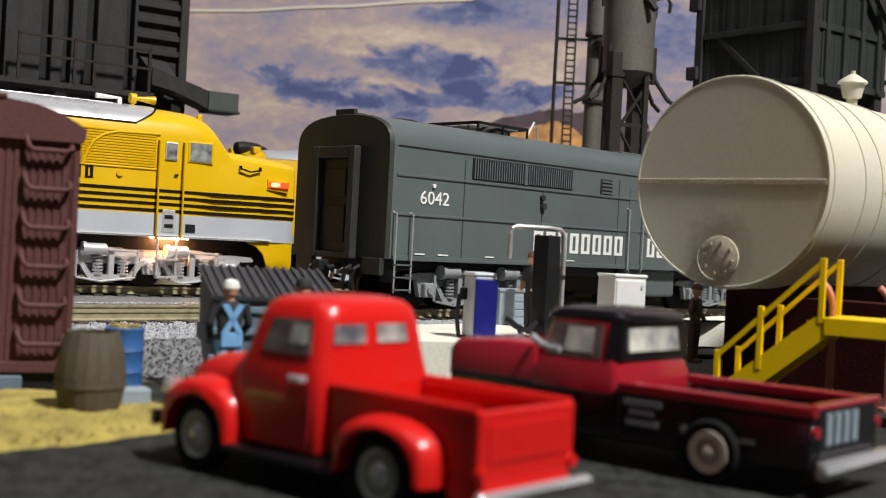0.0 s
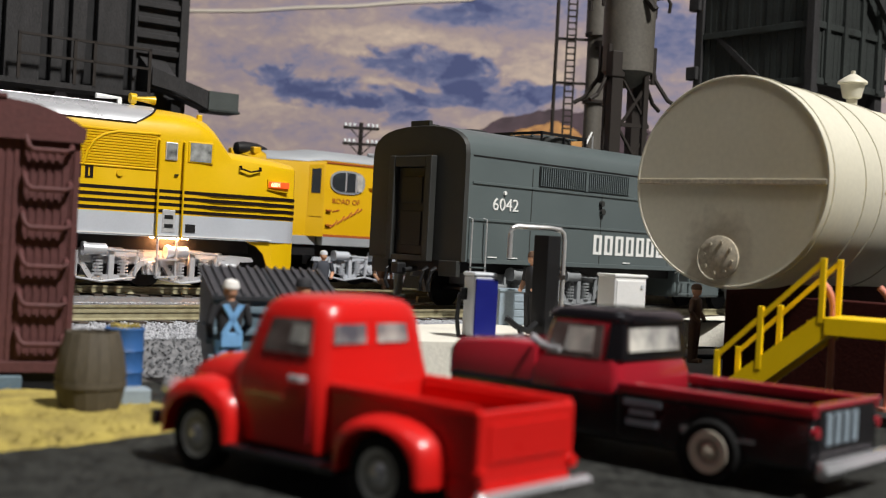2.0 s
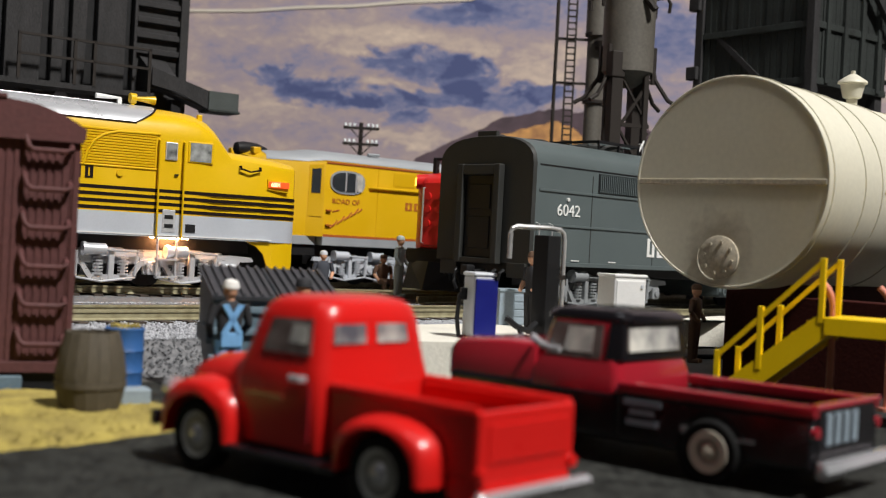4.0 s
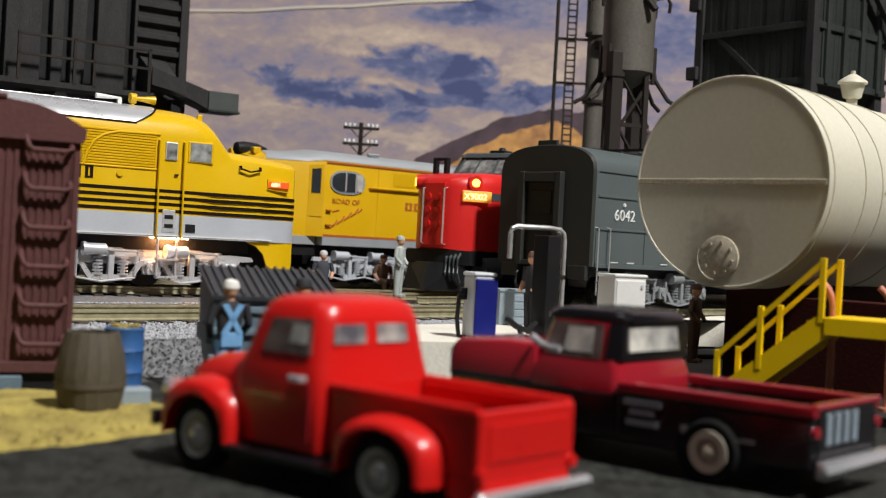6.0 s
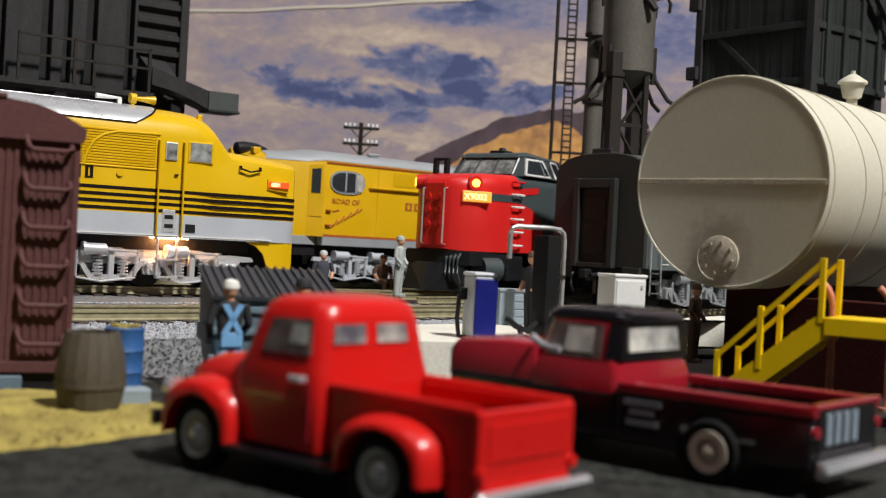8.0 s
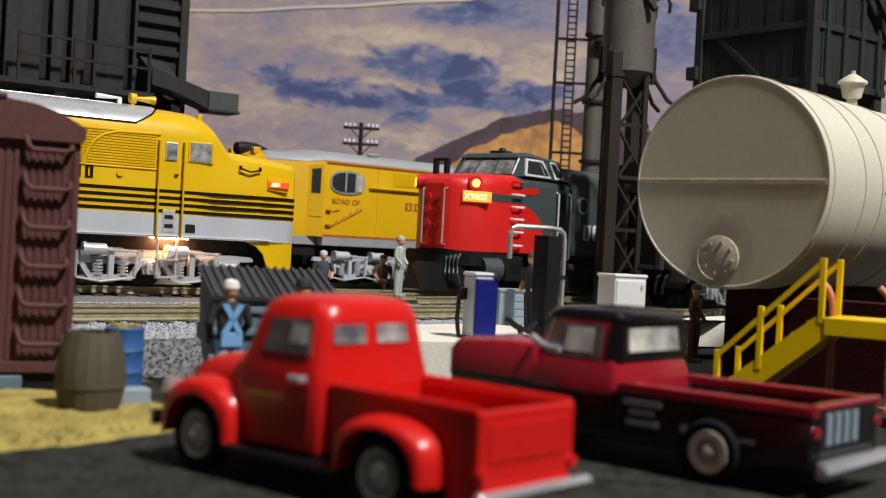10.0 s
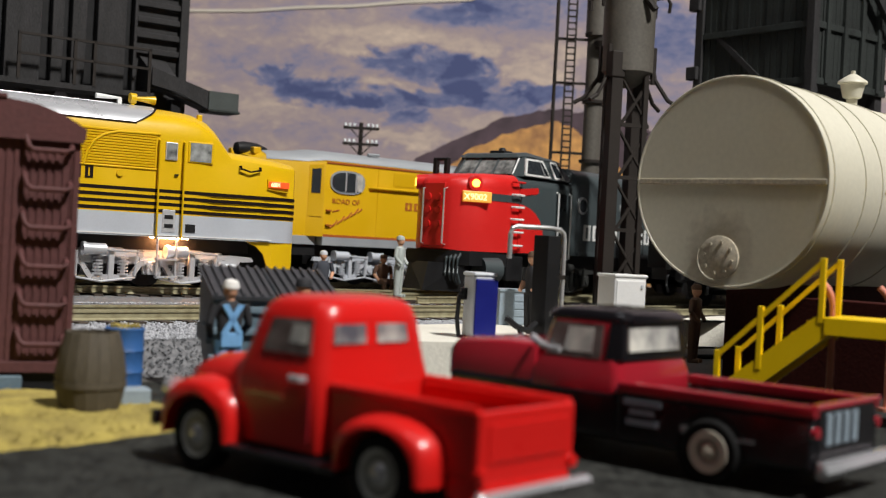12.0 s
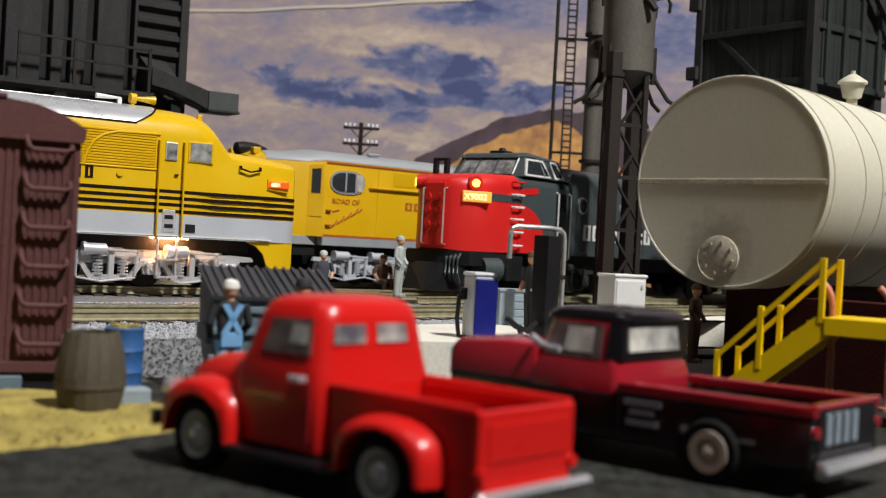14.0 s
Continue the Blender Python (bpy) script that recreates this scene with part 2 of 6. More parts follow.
def words(text, size, x, y, z, material, parent, name="lettering", face="-y", depth=0.012, lean=0.0, stretch=1.0):
    """Raised lettering that stands on a side facing -y (reading along +x) or -x."""
    cu = bpy.data.curves.new("lettering", "FONT")
    cu.body, cu.size, cu.extrude, cu.shear, cu.resolution_u = text, size, depth, lean, 3
    tmp = bpy.data.objects.new("lettering", cu)
    scene.collection.objects.link(tmp)
    me = bpy.data.meshes.new_from_object(tmp.evaluated_get(bpy.context.evaluated_depsgraph_get()))
    bpy.data.objects.remove(tmp)
    bm = bmesh.new()
    bm.from_mesh(me)
    bpy.data.meshes.remove(me)
    bm.transform(Matrix.Diagonal((stretch, 1, 1, 1)))
    turn = pose(0, 0, 0, 90, 0, 0) if face == "-y" else pose(0, 0, 0, 90, 0, -90)
    bm.transform(Matrix.Translation((x, y, z)) @ turn)
    return part(name, bm, material, parent)


# ---- setting ----
def cut_line(px, py, a, off):
    """A point and direction of a line shifted sideways towards the viewer's side."""
    d = Vector((math.cos(radians(a)), math.sin(radians(a))))
    return Vector((px, py)) + Vector((d.y, -d.x)) * off, d


ground = part("ground", box(-400, 400, -300, 400, -3.0, -0.06), "cinder")
tagged(ground, "dark cinder-coloured layout board", "ground", kind="structure")


def sheet(name, corners, z0, z1, material, label):
    bm = extrude(corners, "z", z0, z1)
    ob = part(name, bm, material)
    return tagged(ob, label, name.replace("_", " "), kind="structure")


sheet("road", [(-60, -80), (120, -80), (120, 60), (40, 50), (12, 26.4), (-1.5, 20.5), (-8, 16.6), (-60, -8)], -0.05, 0.0, "asphalt",
      "dark worn asphalt yard surface")


def plateau():
    """The raised bed under all tracks: a gravel shoulder, a lower shelf for the near track, then a small rise."""
    o, d = cut_line(-2.7, 21.3, 43, -1.0)
    n = Vector((d.y, -d.x))
    steps, length, jog = 260, 164.4, 14.2
    rnd = random.Random(3)
    rings = [[], [], [], [], []]
    for i in range(steps + 1):
        s_ = length * i / steps
        p = o + d * (s_ - 12.0) - n * (2.7 if s_ > jog + 7.6 else 0)
        q = o + d * (s_ - 12.0)
        f = p + n * (.72 + rnd.uniform(-.10, .10))
        e = (rnd.uniform(-.1, .1), rnd.uniform(-.1, .1))
        rings[0].append((f.x, f.y, -.06))
        rings[1].append((p.x + e[0], p.y + e[1], .47))
        for k, (off, z) in enumerate(((7.2, .47), (8.4, .6), (300, .6))):
            r = q - n * off
            rings[2 + k].append((r.x, r.y, z))
    bm = loft(rings, caps=False, loop=False, angle=80)
    ob = part("trackbed", bm, "ballast")
    tagged(ob, "raised bed of grey crushed-stone ballast", "trackbed", kind="structure")


plateau()


def track(name, px, py, a, s0, s1, drop=0.0, gauge=1.435):
    """Ties and two rails along a straight line; the rail tops lie at 0.85 less drop."""
    th = thing(name, "model track with dark ties and nickel rails on ballast", "track", at(px, py, -drop, a), kind="structure")
    n = int((s1 - s0) / 0.62)
    tie = None
    for i in range(n):
        x = s0 + i * 0.62
        if tie is None:
            tie = part("tie", box(-0.12, 0.12, -1.3, 1.3, 0.56, 0.65), "tie", th)
            ob = tie
        else:
            ob = new("tie", tie.data)
            ob.parent = th
        ob.matrix_basis = at(x, 0, 0)
    prof = [(-.08, .64), (.08, .64), (.08, .66), (.025, .69), (.025, .79), (.05, .80), (.05, .85), (-.05, .85), (-.05, .80), (-.025, .79), (-.025, .69), (-.08, .66)]
    for y in (-gauge / 2, gauge / 2):
        part("rail", extrude([(p[0] + y, p[1]) for p in prof], "x", s0, s1), "rail", th)
    return th


track("track", -2.4, 29.33, 45, -20, 36, drop=.12)
track("track", -10.0, 31.7, 35, -20, 30)
track("track", -5.4, 42.3, 42, -12, 34)
track("track", 0.6, 37.6, 52, -3, 30)

# ---- backdrop print and the room ----
def backdrop_material():
    """A print of hazy hills: pale mauve slopes, blue shaded ridges, fine mottling."""
    m = bpy.data.materials.new("printed_hills")
    m.use_nodes = True
    nt = m.node_tree
    b = nt.nodes["Principled BSDF"]
    b.inputs["Roughness"].default_value, b.inputs["Specular IOR Level"].default_value = 0.8, 0.2
    tc = nt.nodes.new("ShaderNodeTexCoord")

    def noise_node(sx, sz, detail, turn=0.12):
        mp = nt.nodes.new("ShaderNodeMapping")
        mp.inputs["Scale"].default_value = (sx / S, 1, sz / S)
        mp.inputs["Rotation"].default_value = (0, turn, 0)
        nt.links.new(tc.outputs["Object"], mp.inputs["Vector"])
        n = nt.nodes.new("ShaderNodeTexNoise")
        n.inputs["Scale"].default_value, n.inputs["Detail"].default_value, n.inputs["Roughness"].default_value = 1.0, detail, 0.62
        n.inputs["Distortion"].default_value = 0.5
        nt.links.new(mp.outputs[0], n.inputs["Vector"])
        return n

    def calc(op, a, c):
        n = nt.nodes.new("ShaderNodeMath")
        n.operation = op
        for i, v in enumerate((a, c)):
            if isinstance(v, (int, float)):
                n.inputs[i].default_value = v
            else:
                nt.links.new(v, n.inputs[i])
        return n.outputs[0]

    big, small, tiny = noise_node(0.11, 0.30, 6), noise_node(0.42, 0.85, 6, -.2), noise_node(1.5, 2.4, 5, .25)
    xyz = nt.nodes.new("ShaderNodeSeparateXYZ")
    nt.links.new(tc.outputs["Object"], xyz.inputs[0])
    X, Z = calc("MULTIPLY", xyz.outputs[0], 1 / S), calc("MULTIPLY", xyz.outputs[2], 1 / S)
    # the brush's wander: ridges keep ragged, drifting rims
    warp = noise_node(0.34, 0.6, 5, .3)
    X = calc("ADD", X, calc("MULTIPLY", calc("SUBTRACT", warp.outputs["Fac"], 0.5), 6.0))
    Z = calc("ADD", Z, calc("MULTIPLY", calc("SUBTRACT", small.outputs["Fac"], 0.5), 2.6))
    value = calc("ADD", calc("MULTIPLY", big.outputs["Fac"], 0.42), calc("ADD", calc("MULTIPLY", small.outputs["Fac"], 0.40), calc("MULTIPLY", tiny.outputs["Fac"], 0.22)))
    # (x, height, half width, half height, amount) of shaded ridges and pale slopes
    for cx, cz, rx, rz, amount in ((-1.9, 13.0, 4.0, 1.1, -0.24), (1.2, 12.4, 2.1, 1.3, -0.2), (-7.3, 11.0, 3.5, 0.9, -0.25), (-0.3, 11.2, 2.8, 0.7, -0.22), (-10.6, 11.9, 1.7, 0.6, -0.18), (-3.6, 10.7, 2.7, 0.8, -0.16), (-2.4, 9.6, 1.8, 0.8, -0.17), (5.5, 11.6, 2.5, 0.7, -0.24), (3.4, 10.8, 2.7, 0.7, -0.16), (12.9, 14.9, 2.3, 2.7, -0.14), (4.1, 16.6, 5.0, 1.5, -0.12), (-0.2, 16.0, 3.0, 0.7, -0.1), (-3.4, 14.3, 6.7, 1.0, 0.12), (-4.6, 11.4, 2.0, 0.5, 0.12), (4.3, 12.8, 2.0, 0.7, 0.13), (-2.5, 8.7, 2.7, 0.9, 0.13), (-10.8, 14.0, 5.0, 1.5, -0.02), (-10.5, 9.6, 3.0, 1.0, 0.08), (5.9, 14.0, 2.3, 0.9, 0.1), (-13.1, 8.2, 3.0, 1.3, 0.04), (13.3, 13.2, 1.3, 0.7, 0.1), (2.5, 9.6, 2.0, 0.5, 0.1)):
        dx, dz = calc("DIVIDE", calc("SUBTRACT", X, cx), rx), calc("DIVIDE", calc("SUBTRACT", Z, cz), rz)
        d = calc("ADD", calc("MULTIPLY", dx, dx), calc("MULTIPLY", dz, dz))
        value = calc("ADD", value, calc("MULTIPLY", calc("MINIMUM", calc("MAXIMUM", calc("MULTIPLY", calc("SUBTRACT", 1.15, d), 1.4), 0.0), 1.0), amount))
    ramp = nt.nodes.new("ShaderNodeValToRGB")
    els = ramp.color_ramp.elements
    els[0].position, els[0].color = 0.22, (0.078, 0.097, 0.219, 1)
    els[1].position, els[1].color = 0.80, (0.767, 0.635, 0.505, 1)
    for p, c in ((0.32, (0.135, 0.159, 0.299, 1)), (0.40, (0.234, 0.235, 0.352, 1)), (0.47, (0.334, 0.283, 0.339, 1)), (0.54, (0.405, 0.324, 0.326, 1)), (0.63, (0.525, 0.421, 0.366, 1)), (0.70, (0.625, 0.504, 0.419, 1))):
        e = els.new(p)
        e.color = c
    nt.links.new(value, ramp.inputs[0])
    nt.links.new(ramp.outputs[0], b.inputs["Base Color"])
    return m


M["hills"] = backdrop_material()
M["hill_mauve"] = mat("printed_mauve_hill", (0.075, 0.048, 0.060), 0.75, var=0.4, grain=0.3, fine=1.0)
M["hill_orange"] = mat("printed_orange_hill", (0.60, 0.31, 0.09), 0.75, var=0.3, grain=0.35, fine=1.6, col2=(0.30, 0.14, 0.06))
M["hill_line"] = mat("printed_pale_line", (0.62, 0.56, 0.48), 0.75, var=0.1, grain=0.3)
bd = thing("backdrop", "printed backdrop of hazy desert hills", "backdrop", at(0, 70, 0), kind="structure")
part("print", box(-150, 150, 0, 0.4, -0.1, 60), "hills", bd)


def printed(name, outline, material, y):
    rnd = random.Random(len(outline))
    fine_line = []
    for p, q in zip(outline, outline[1:]):
        steps = max(1, int(math.hypot(q[0] - p[0], q[1] - p[1]) / .35)) if name != "printed_road" else 1
        fine_line += [(p[0] + (q[0] - p[0]) * k / steps, p[1] + (q[1] - p[1]) * k / steps + (rnd.uniform(-.10, .10) if steps > 1 else 0)) for k in range(steps)]
    outline = fine_line + [outline[-1]]
    part(name, extrude(outline, "y", y - 0.03, y), material, bd)


printed("printed_hill", [(-4.9, 0), (-1.9, 7.5), (0.2, 8.5), (1.8, 9.3), (3.1, 10.0), (4.8, 10.5), (6.2, 10.7), (8.7, 10.6), (11.8, 9.7), (22, 5.0), (30, 0)], "hill_mauve", -0.03)
printed("printed_slope", [(-1.9, 0), (0.1, 7.0), (1.2, 8.0), (2.8, 8.9), (4.5, 9.5), (6.0, 10.0), (7.1, 9.8), (8.8, 8.6), (10.2, 7.4), (13.2, 0)], "hill_orange", -0.07)
printed("printed_road", [(-16, 15.3), (-12, 15.5), (-9, 15.85), (-6, 16.08), (-3, 16.48), (0.9, 16.82), (1.2, 16.95), (0.9, 17.0), (-3, 16.66), (-6, 16.25), (-9, 16.02), (-12, 15.66), (-16, 15.45)], "hill_line", -0.03)

room = thing("room", "plain grey room that holds the layout", "room", at(0, 0, 0), kind="structure")
part("wall_back", box(-230, 230, 110, 120, -60, 150), "room_wall", room)
part("wall_front", box(-230, 230, -160, -150, -60, 150), "room_wall", room)
part("wall_left", box(-240, -230, -160, 120, -60, 150), "room_wall", room)
part("wall_right", box(230, 240, -160, 120, -60, 150), "room_wall", room)
ceiling = tagged(part("ceiling", box(-240, 240, -160, 120, 150, 160), "room_wall"), "plain pale ceiling", "ceiling", kind="structure")


# ---- rolling stock ----
def arch(half, sill, eave, top, n=10, power=2.2):
    """Body outline: straight sides and a domed roof."""
    pts = [(-half, sill), (-half, eave)]
    for i in range(1, n):
        a = math.pi * i / n
        x = -math.cos(a)
        pts.append((half * math.copysign(abs(x) ** 0.8, x), eave + (top - eave) * math.sin(a) ** 0.75))
    return pts + [(half, eave), (half, sill)]


MOVING_WHEELS = []


def bogie(parent, x, axles, material, keyed=False, drop=0.0):
    """A truck: side frame, drop equalisers, journal boxes, coil springs and brake gear, with its wheels."""
    y = 1.22
    lo, hi = axles[0] - 0.75, axles[-1] + 0.75
    bm = None
    for sy in (-y, y):
        a, b = (sy - 0.05, sy + 0.05)
        o = .13 if sy > 0 else -.13
        top = [(lo, .78), (lo + .05, .90), (lo + .6, .94)]
        for p, q in zip(axles, axles[1:]):
            mid = (p + q) / 2
            top += [(mid - .5, .94), (mid - .3, 1.04), (mid + .3, 1.04), (mid + .5, .94)]
        top += [(hi - .6, .94), (hi - .05, .90), (hi, .78)]
        under = []
        for p, q in list(zip(axles, axles[1:]))[::-1]:
            mid = (p + q) / 2
            under += [(q - .25, .82), (mid + .45, .80), (mid - .45, .80), (p + .25, .82)]
        bm = extrude(top + [(hi - .3, .76)] + under + [(lo + .3, .76)], "y", a, b, bm=bm)
        for ax in axles:
            bm = extrude([(ax - .34, .80), (ax - .20, .34), (ax + .20, .34), (ax + .34, .80)], "y", a - .02, b + .02, bm=bm)
            bm = box(ax - .17, ax + .17, sy + o - .1, sy + o + .1, .34, .70, .04, bm)
            bm = rod((ax, sy + o * .9, .52), (ax, sy + o * 2.1, .52), .12, .10, bm=bm)
        for p, q in zip(axles, axles[1:]):
            e = sy + o * .7
            bm = extrude([(p + .12, .62), (p + .30, .56), (p + .55, .18), (q - .55, .18), (q - .30, .56), (q - .12, .62), (q - .12, .74), (q - .34, .70), (q - .62, .32), (p + .62, .32), (p + .34, .70), (p + .12, .74)], "y", e - .07, e + .07, bm=bm)
            mid = (p + q) / 2
            for dx in (-.34, .34):
                for k in range(6):
                    bm = rod((mid + dx, e, .32 + k * .085), (mid + dx, e, .365 + k * .085), .14, n=10, bm=bm)
                bm = rod((mid + dx, e, .3), (mid + dx, e, .82), .07, n=8, bm=bm)
            bm = box(mid - .08, mid + .08, e - .1, e + .1, .18, .98, .03, bm)
            # brake cylinder, push rod and hanger
            bm = rod((mid - .75, sy + o * 1.9, .98), (mid - .2, sy + o * 1.9, .98), .15, n=12, bm=bm)
            bm = rod((mid - .82, sy + o * 1.9, .98), (mid - .72, sy + o * 1.9, .98), .18, n=12, bm=bm)
            bm = rod((mid - .2, sy + o * 1.9, .98), (mid + .7, sy + o * 1.9, .94), .035, n=6, bm=bm)
            bm = rod((mid + .7, sy + o * 1.7, 1.0), (mid + .62, sy + o * 1.7, .3), .045, n=6, bm=bm)
            bm = rod((mid - .95, sy + o * 1.5, .9), (mid - .95, sy + o * 1.5, .25), .045, n=6, bm=bm)
            bm = pipe([(mid - .95, sy + o * 2, .24), (mid - .3, sy + o * 2, .14), (mid + .62, sy + o * 2, .26)], .03, bm=bm)
    bm = box(lo + .9, hi - .9, -1.15, 1.15, .6, 1.05, .03, bm)
    fr = part("truck_frame", bm, material, parent)
    fr.matrix_basis = at(x, 0, -drop)
    for ax in axles:
        w = None
        for sy in (-.72, .72):
            w = rod((0, sy - .07, 0), (0, sy + .07, 0), .5, n=24, bm=w)
            w = rod((0, sy + .07 * (1 if sy < 0 else -1), 0), (0, sy + .1 * (1 if sy < 0 else -1), 0), .56, n=24, bm=w)
        w = rod((0, -1.0, 0), (0, 1.0, 0), .09, n=8, bm=w)
        for k in range(6):
            c, s_ = math.cos(k * math.pi / 3), math.sin(k * math.pi / 3)
            w = rod((.28 * c, -.80, .28 * s_), (.28 * c, -.78, .28 * s_), .07, n=6, bm=w)
        wh = part("wheel", w, "black", fr)
        wh.matrix_basis = at(ax, 0, .5)
        if keyed:
            MOVING_WHEELS.append((wh, ax))
    return fr


def grab(parent, pts, material="steel", r=0.022, name="grab_iron"):
    return part(name, pipe(pts, r, n=6), material, parent)


def letter_bars(parent, x, z, w, h, n, material, y, name="lettering_bar", gap=0.25):
    """Open blocks of the size of letters that stand for a company name."""
    step = w / n
    for i in range(n):
        x0 = x + i * step
        x1 = x0 + step * (1 - gap)
        t, u = step * 0.25, h * 0.15
        bm = box(x0, x0 + t, y - .012, y, z, z + h)
        bm = box(x1 - t, x1, y - .012, y, z, z + h, bm=bm)
        bm = box(x0 + t, x1 - t, y - .012, y, z, z + u, bm=bm)
        bm = box(x0 + t, x1 - t, y - .012, y, z + h - u, z + h, bm=bm)
        part(name, bm, material, parent)


def grey_diesel():
    """The moving grey cabless diesel; its rear end at x = 0, it goes towards +x."""
    th = thing("grey_diesel_locomotive", "dark grey streamlined diesel locomotive with white lettering rolling on the track", "locomotive",
               at(-2.46, 29.39, .85, 45))
    sill, eave, top, h, L = 1.15, 3.88, 4.66, 1.68, 19.5
    prof = [(y + .10, z) for y, z in arch(1.78, sill, eave, top, 14)]
    end = [(p[0] * 0.985, p[1] - (0.03 if p[1] > sill else 0)) for p in prof]
    body = loft([[(0.0, p[0], p[1]) for p in prof], [(L, p[0], p[1]) for p in prof]], angle=30)
    part("body", body, "sp_grey", th)
    # the end wall and its diaphragm are darker than the body sides
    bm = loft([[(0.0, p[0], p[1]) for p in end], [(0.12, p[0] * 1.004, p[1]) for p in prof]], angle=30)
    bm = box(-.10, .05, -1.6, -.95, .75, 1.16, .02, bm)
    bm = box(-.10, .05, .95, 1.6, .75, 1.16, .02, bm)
    part("end_wall", bm, "sp_dark", th, "dark grey flat end wall")
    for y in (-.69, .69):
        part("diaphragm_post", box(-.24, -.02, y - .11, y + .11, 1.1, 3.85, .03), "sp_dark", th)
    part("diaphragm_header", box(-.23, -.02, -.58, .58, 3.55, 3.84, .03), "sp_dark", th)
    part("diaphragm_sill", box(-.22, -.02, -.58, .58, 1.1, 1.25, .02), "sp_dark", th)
    bm = box(-.10, -.01, -.56, .56, 1.25, 3.55, .03)
    bm = box(-.13, -.09, -.40, .40, 2.6, 3.3, .02, bm)
    bm = box(-.13, -.09, -.40, .40, 1.5, 2.4, .02, bm)
    part("end_door", bm, "black", th)
    part("gutter_groove", box(.13, L, -h - .012, -h + .01, 3.845, 3.88), "black", th, "dark gutter line")
    for z in (3.18, 2.24):
        part("belt_rail", box(.13, L, -h - .035, -h + .01, z - .035, z + .035, .012), "sp_grey", th)
    part("sill_edge", box(.1, L, -h - .03, -h + .01, 1.12, 1.24, .012), "sp_grey", th)
    for x in (2.45, 5.5, 8.9, 9.95, 13):
        part("panel_seam", box(x - .015, x + .015, -h - .008, -h + .01, 1.24, 3.7), "sp_dark", th)
    gr = part("grille", box(2.7, 6.75, -h - .02, -h + .01, 3.25, 3.80, .01), "black", th)
    fin = None
    for i in range(44):
        x = 2.76 + i * .091
        if abs(x - 4.72) < .06:
            continue
        f = part("slat", box(-.018, .018, -h - .06, -h - .015, 3.27, 3.78), "sp_grey", gr) if fin is None else new("slat", fin.data)
        fin = fin or f
        f.parent = gr
        f.matrix_basis = at(x, 0, 0)
    part("grille_post", box(4.66, 4.78, -h - .07, -h, 3.24, 3.81, .01), "sp_grey", th)
    lv = part("louvre", box(8.0, 8.55, -h - .03, -h, 3.2, 3.66, .01), "sp_dark", th)
    for i in range(4):
        part("louvre_blade", box(8.04, 8.51, -h - .055, -h - .02, 3.25 + i * .105, 3.30 + i * .105), "sp_grey", lv)
    words("6042", .46, .90, -h - .01, 2.52, "white_ink", th, stretch=1.12)
    part("class_lamp", rod((1.36, -h - .05, 2.98), (1.36, -h, 2.98), .05), "white_ink", th)
    bm = rod((5.45, -h - .10, 2.95), (5.45, -h, 2.95), .08)
    bm = rod((5.5, -h - .10, 2.72), (5.5, -h, 2.72), .09, bm=bm)
    part("filler_cap", bm, "sp_dark", th)
    letter_bars(th, 5.2, 1.50, 4.1, .56, 8, "white_ink", -h - .005)
    letter_bars(th, 10.4, 1.50, 3.6, .56, 7, "white_ink", -h - .005)
    for x in (.8, 1.6, 3.3, 6.6):
        part("data_bar", box(x, x + .35, -h - .036, -h - .028, 1.28, 1.31), "white_ink", th)
    # side door with rails, end ladder
    part("side_door", box(9.42, 9.98, -h - .02, -h, 1.25, 3.5, .01), "sp_grey", th)
    for x in (9.36, 10.06):
        grab(th, [(x, -h, 2.9), (x, -h - .09, 2.86), (x, -h - .09, 1.1), (x, -h, 1.06)])
    for x in (.08, .62):
        grab(th, [(x, -h, 2.28), (x, -h - .12, 2.25), (x, -h - .12, .35)])
    for z in (.40, .70, 1.0):
        part("rung", box(.06, .64, -h - .16, -h - .06, z, z + .035), "sp_grey", th)
    for x in (9.4, 10.0):
        part("step_hanger", box(x, x + .05, -h - .1, -h - .04, .35, 1.15), "sp_grey", th)
    for z in (.4, .75):
        part("rung", box(9.4, 10.05, -h - .14, -h, z, z + .04), "sp_grey", th)
    # roof fittings
    bm = box(.06, .45, -.32, .32, 4.4, 4.62, .04)
    bm = box(.0, .12, -.36, .36, 4.5, 4.70, .02, bm)
    part("roof_box", bm, "sp_dark", th)
    part("roof_vent", lathe([(0, 4.4), (.42, 4.4), (.42, 4.58), (.3, 4.62), (0, 4.62)], centre=(1.75, -.1)), "sp_dark", th)
    fan = part("fan_housing", lathe([(.86, 4.4), (.86, 4.64), (.80, 4.71), (.76, 4.6), (0, 4.6)], n=32, centre=(4.75, 0)), "sp_dark", th)
    for k in range(5):
        part("fan_bar", box(3.95, 5.55, -.72 + k * .36, -.68 + k * .36, 4.68, 4.72), "sp_grey", fan)
    bm = box(3.7, 5.75, -.93, -.89, 4.70, 4.78)
    bm = box(3.7, 3.76, -.93, .93, 4.70, 4.78, bm=bm)
    bm = box(5.69, 5.75, -.93, .93, 4.70, 4.78, bm=bm)
    bm = box(3.7, 5.75, .89, .93, 4.70, 4.78, bm=bm)
    for px in (3.72, 4.7, 5.7):
        bm = box(px, px + .05, -.93, -.88, 4.3, 4.74, bm=bm)
    part("fan_guard", bm, "black", th)
    grab(th, [(5.75, -.9, 4.60), (6.0, -.9, 4.98)], "white_ink", .03, "lift_lever")
    grab(th, [(7.2, 0, 4.5), (7.2, 0, 5.0), (7.0, 0, 5.0)], "steel", .025, "aerial")
    for x in (10.5, 12.5, 14.5):
        part("roof_hatch", box(x, x + 1.1, -.6, .6, 4.45, 4.6, .03), "sp_grey", th)
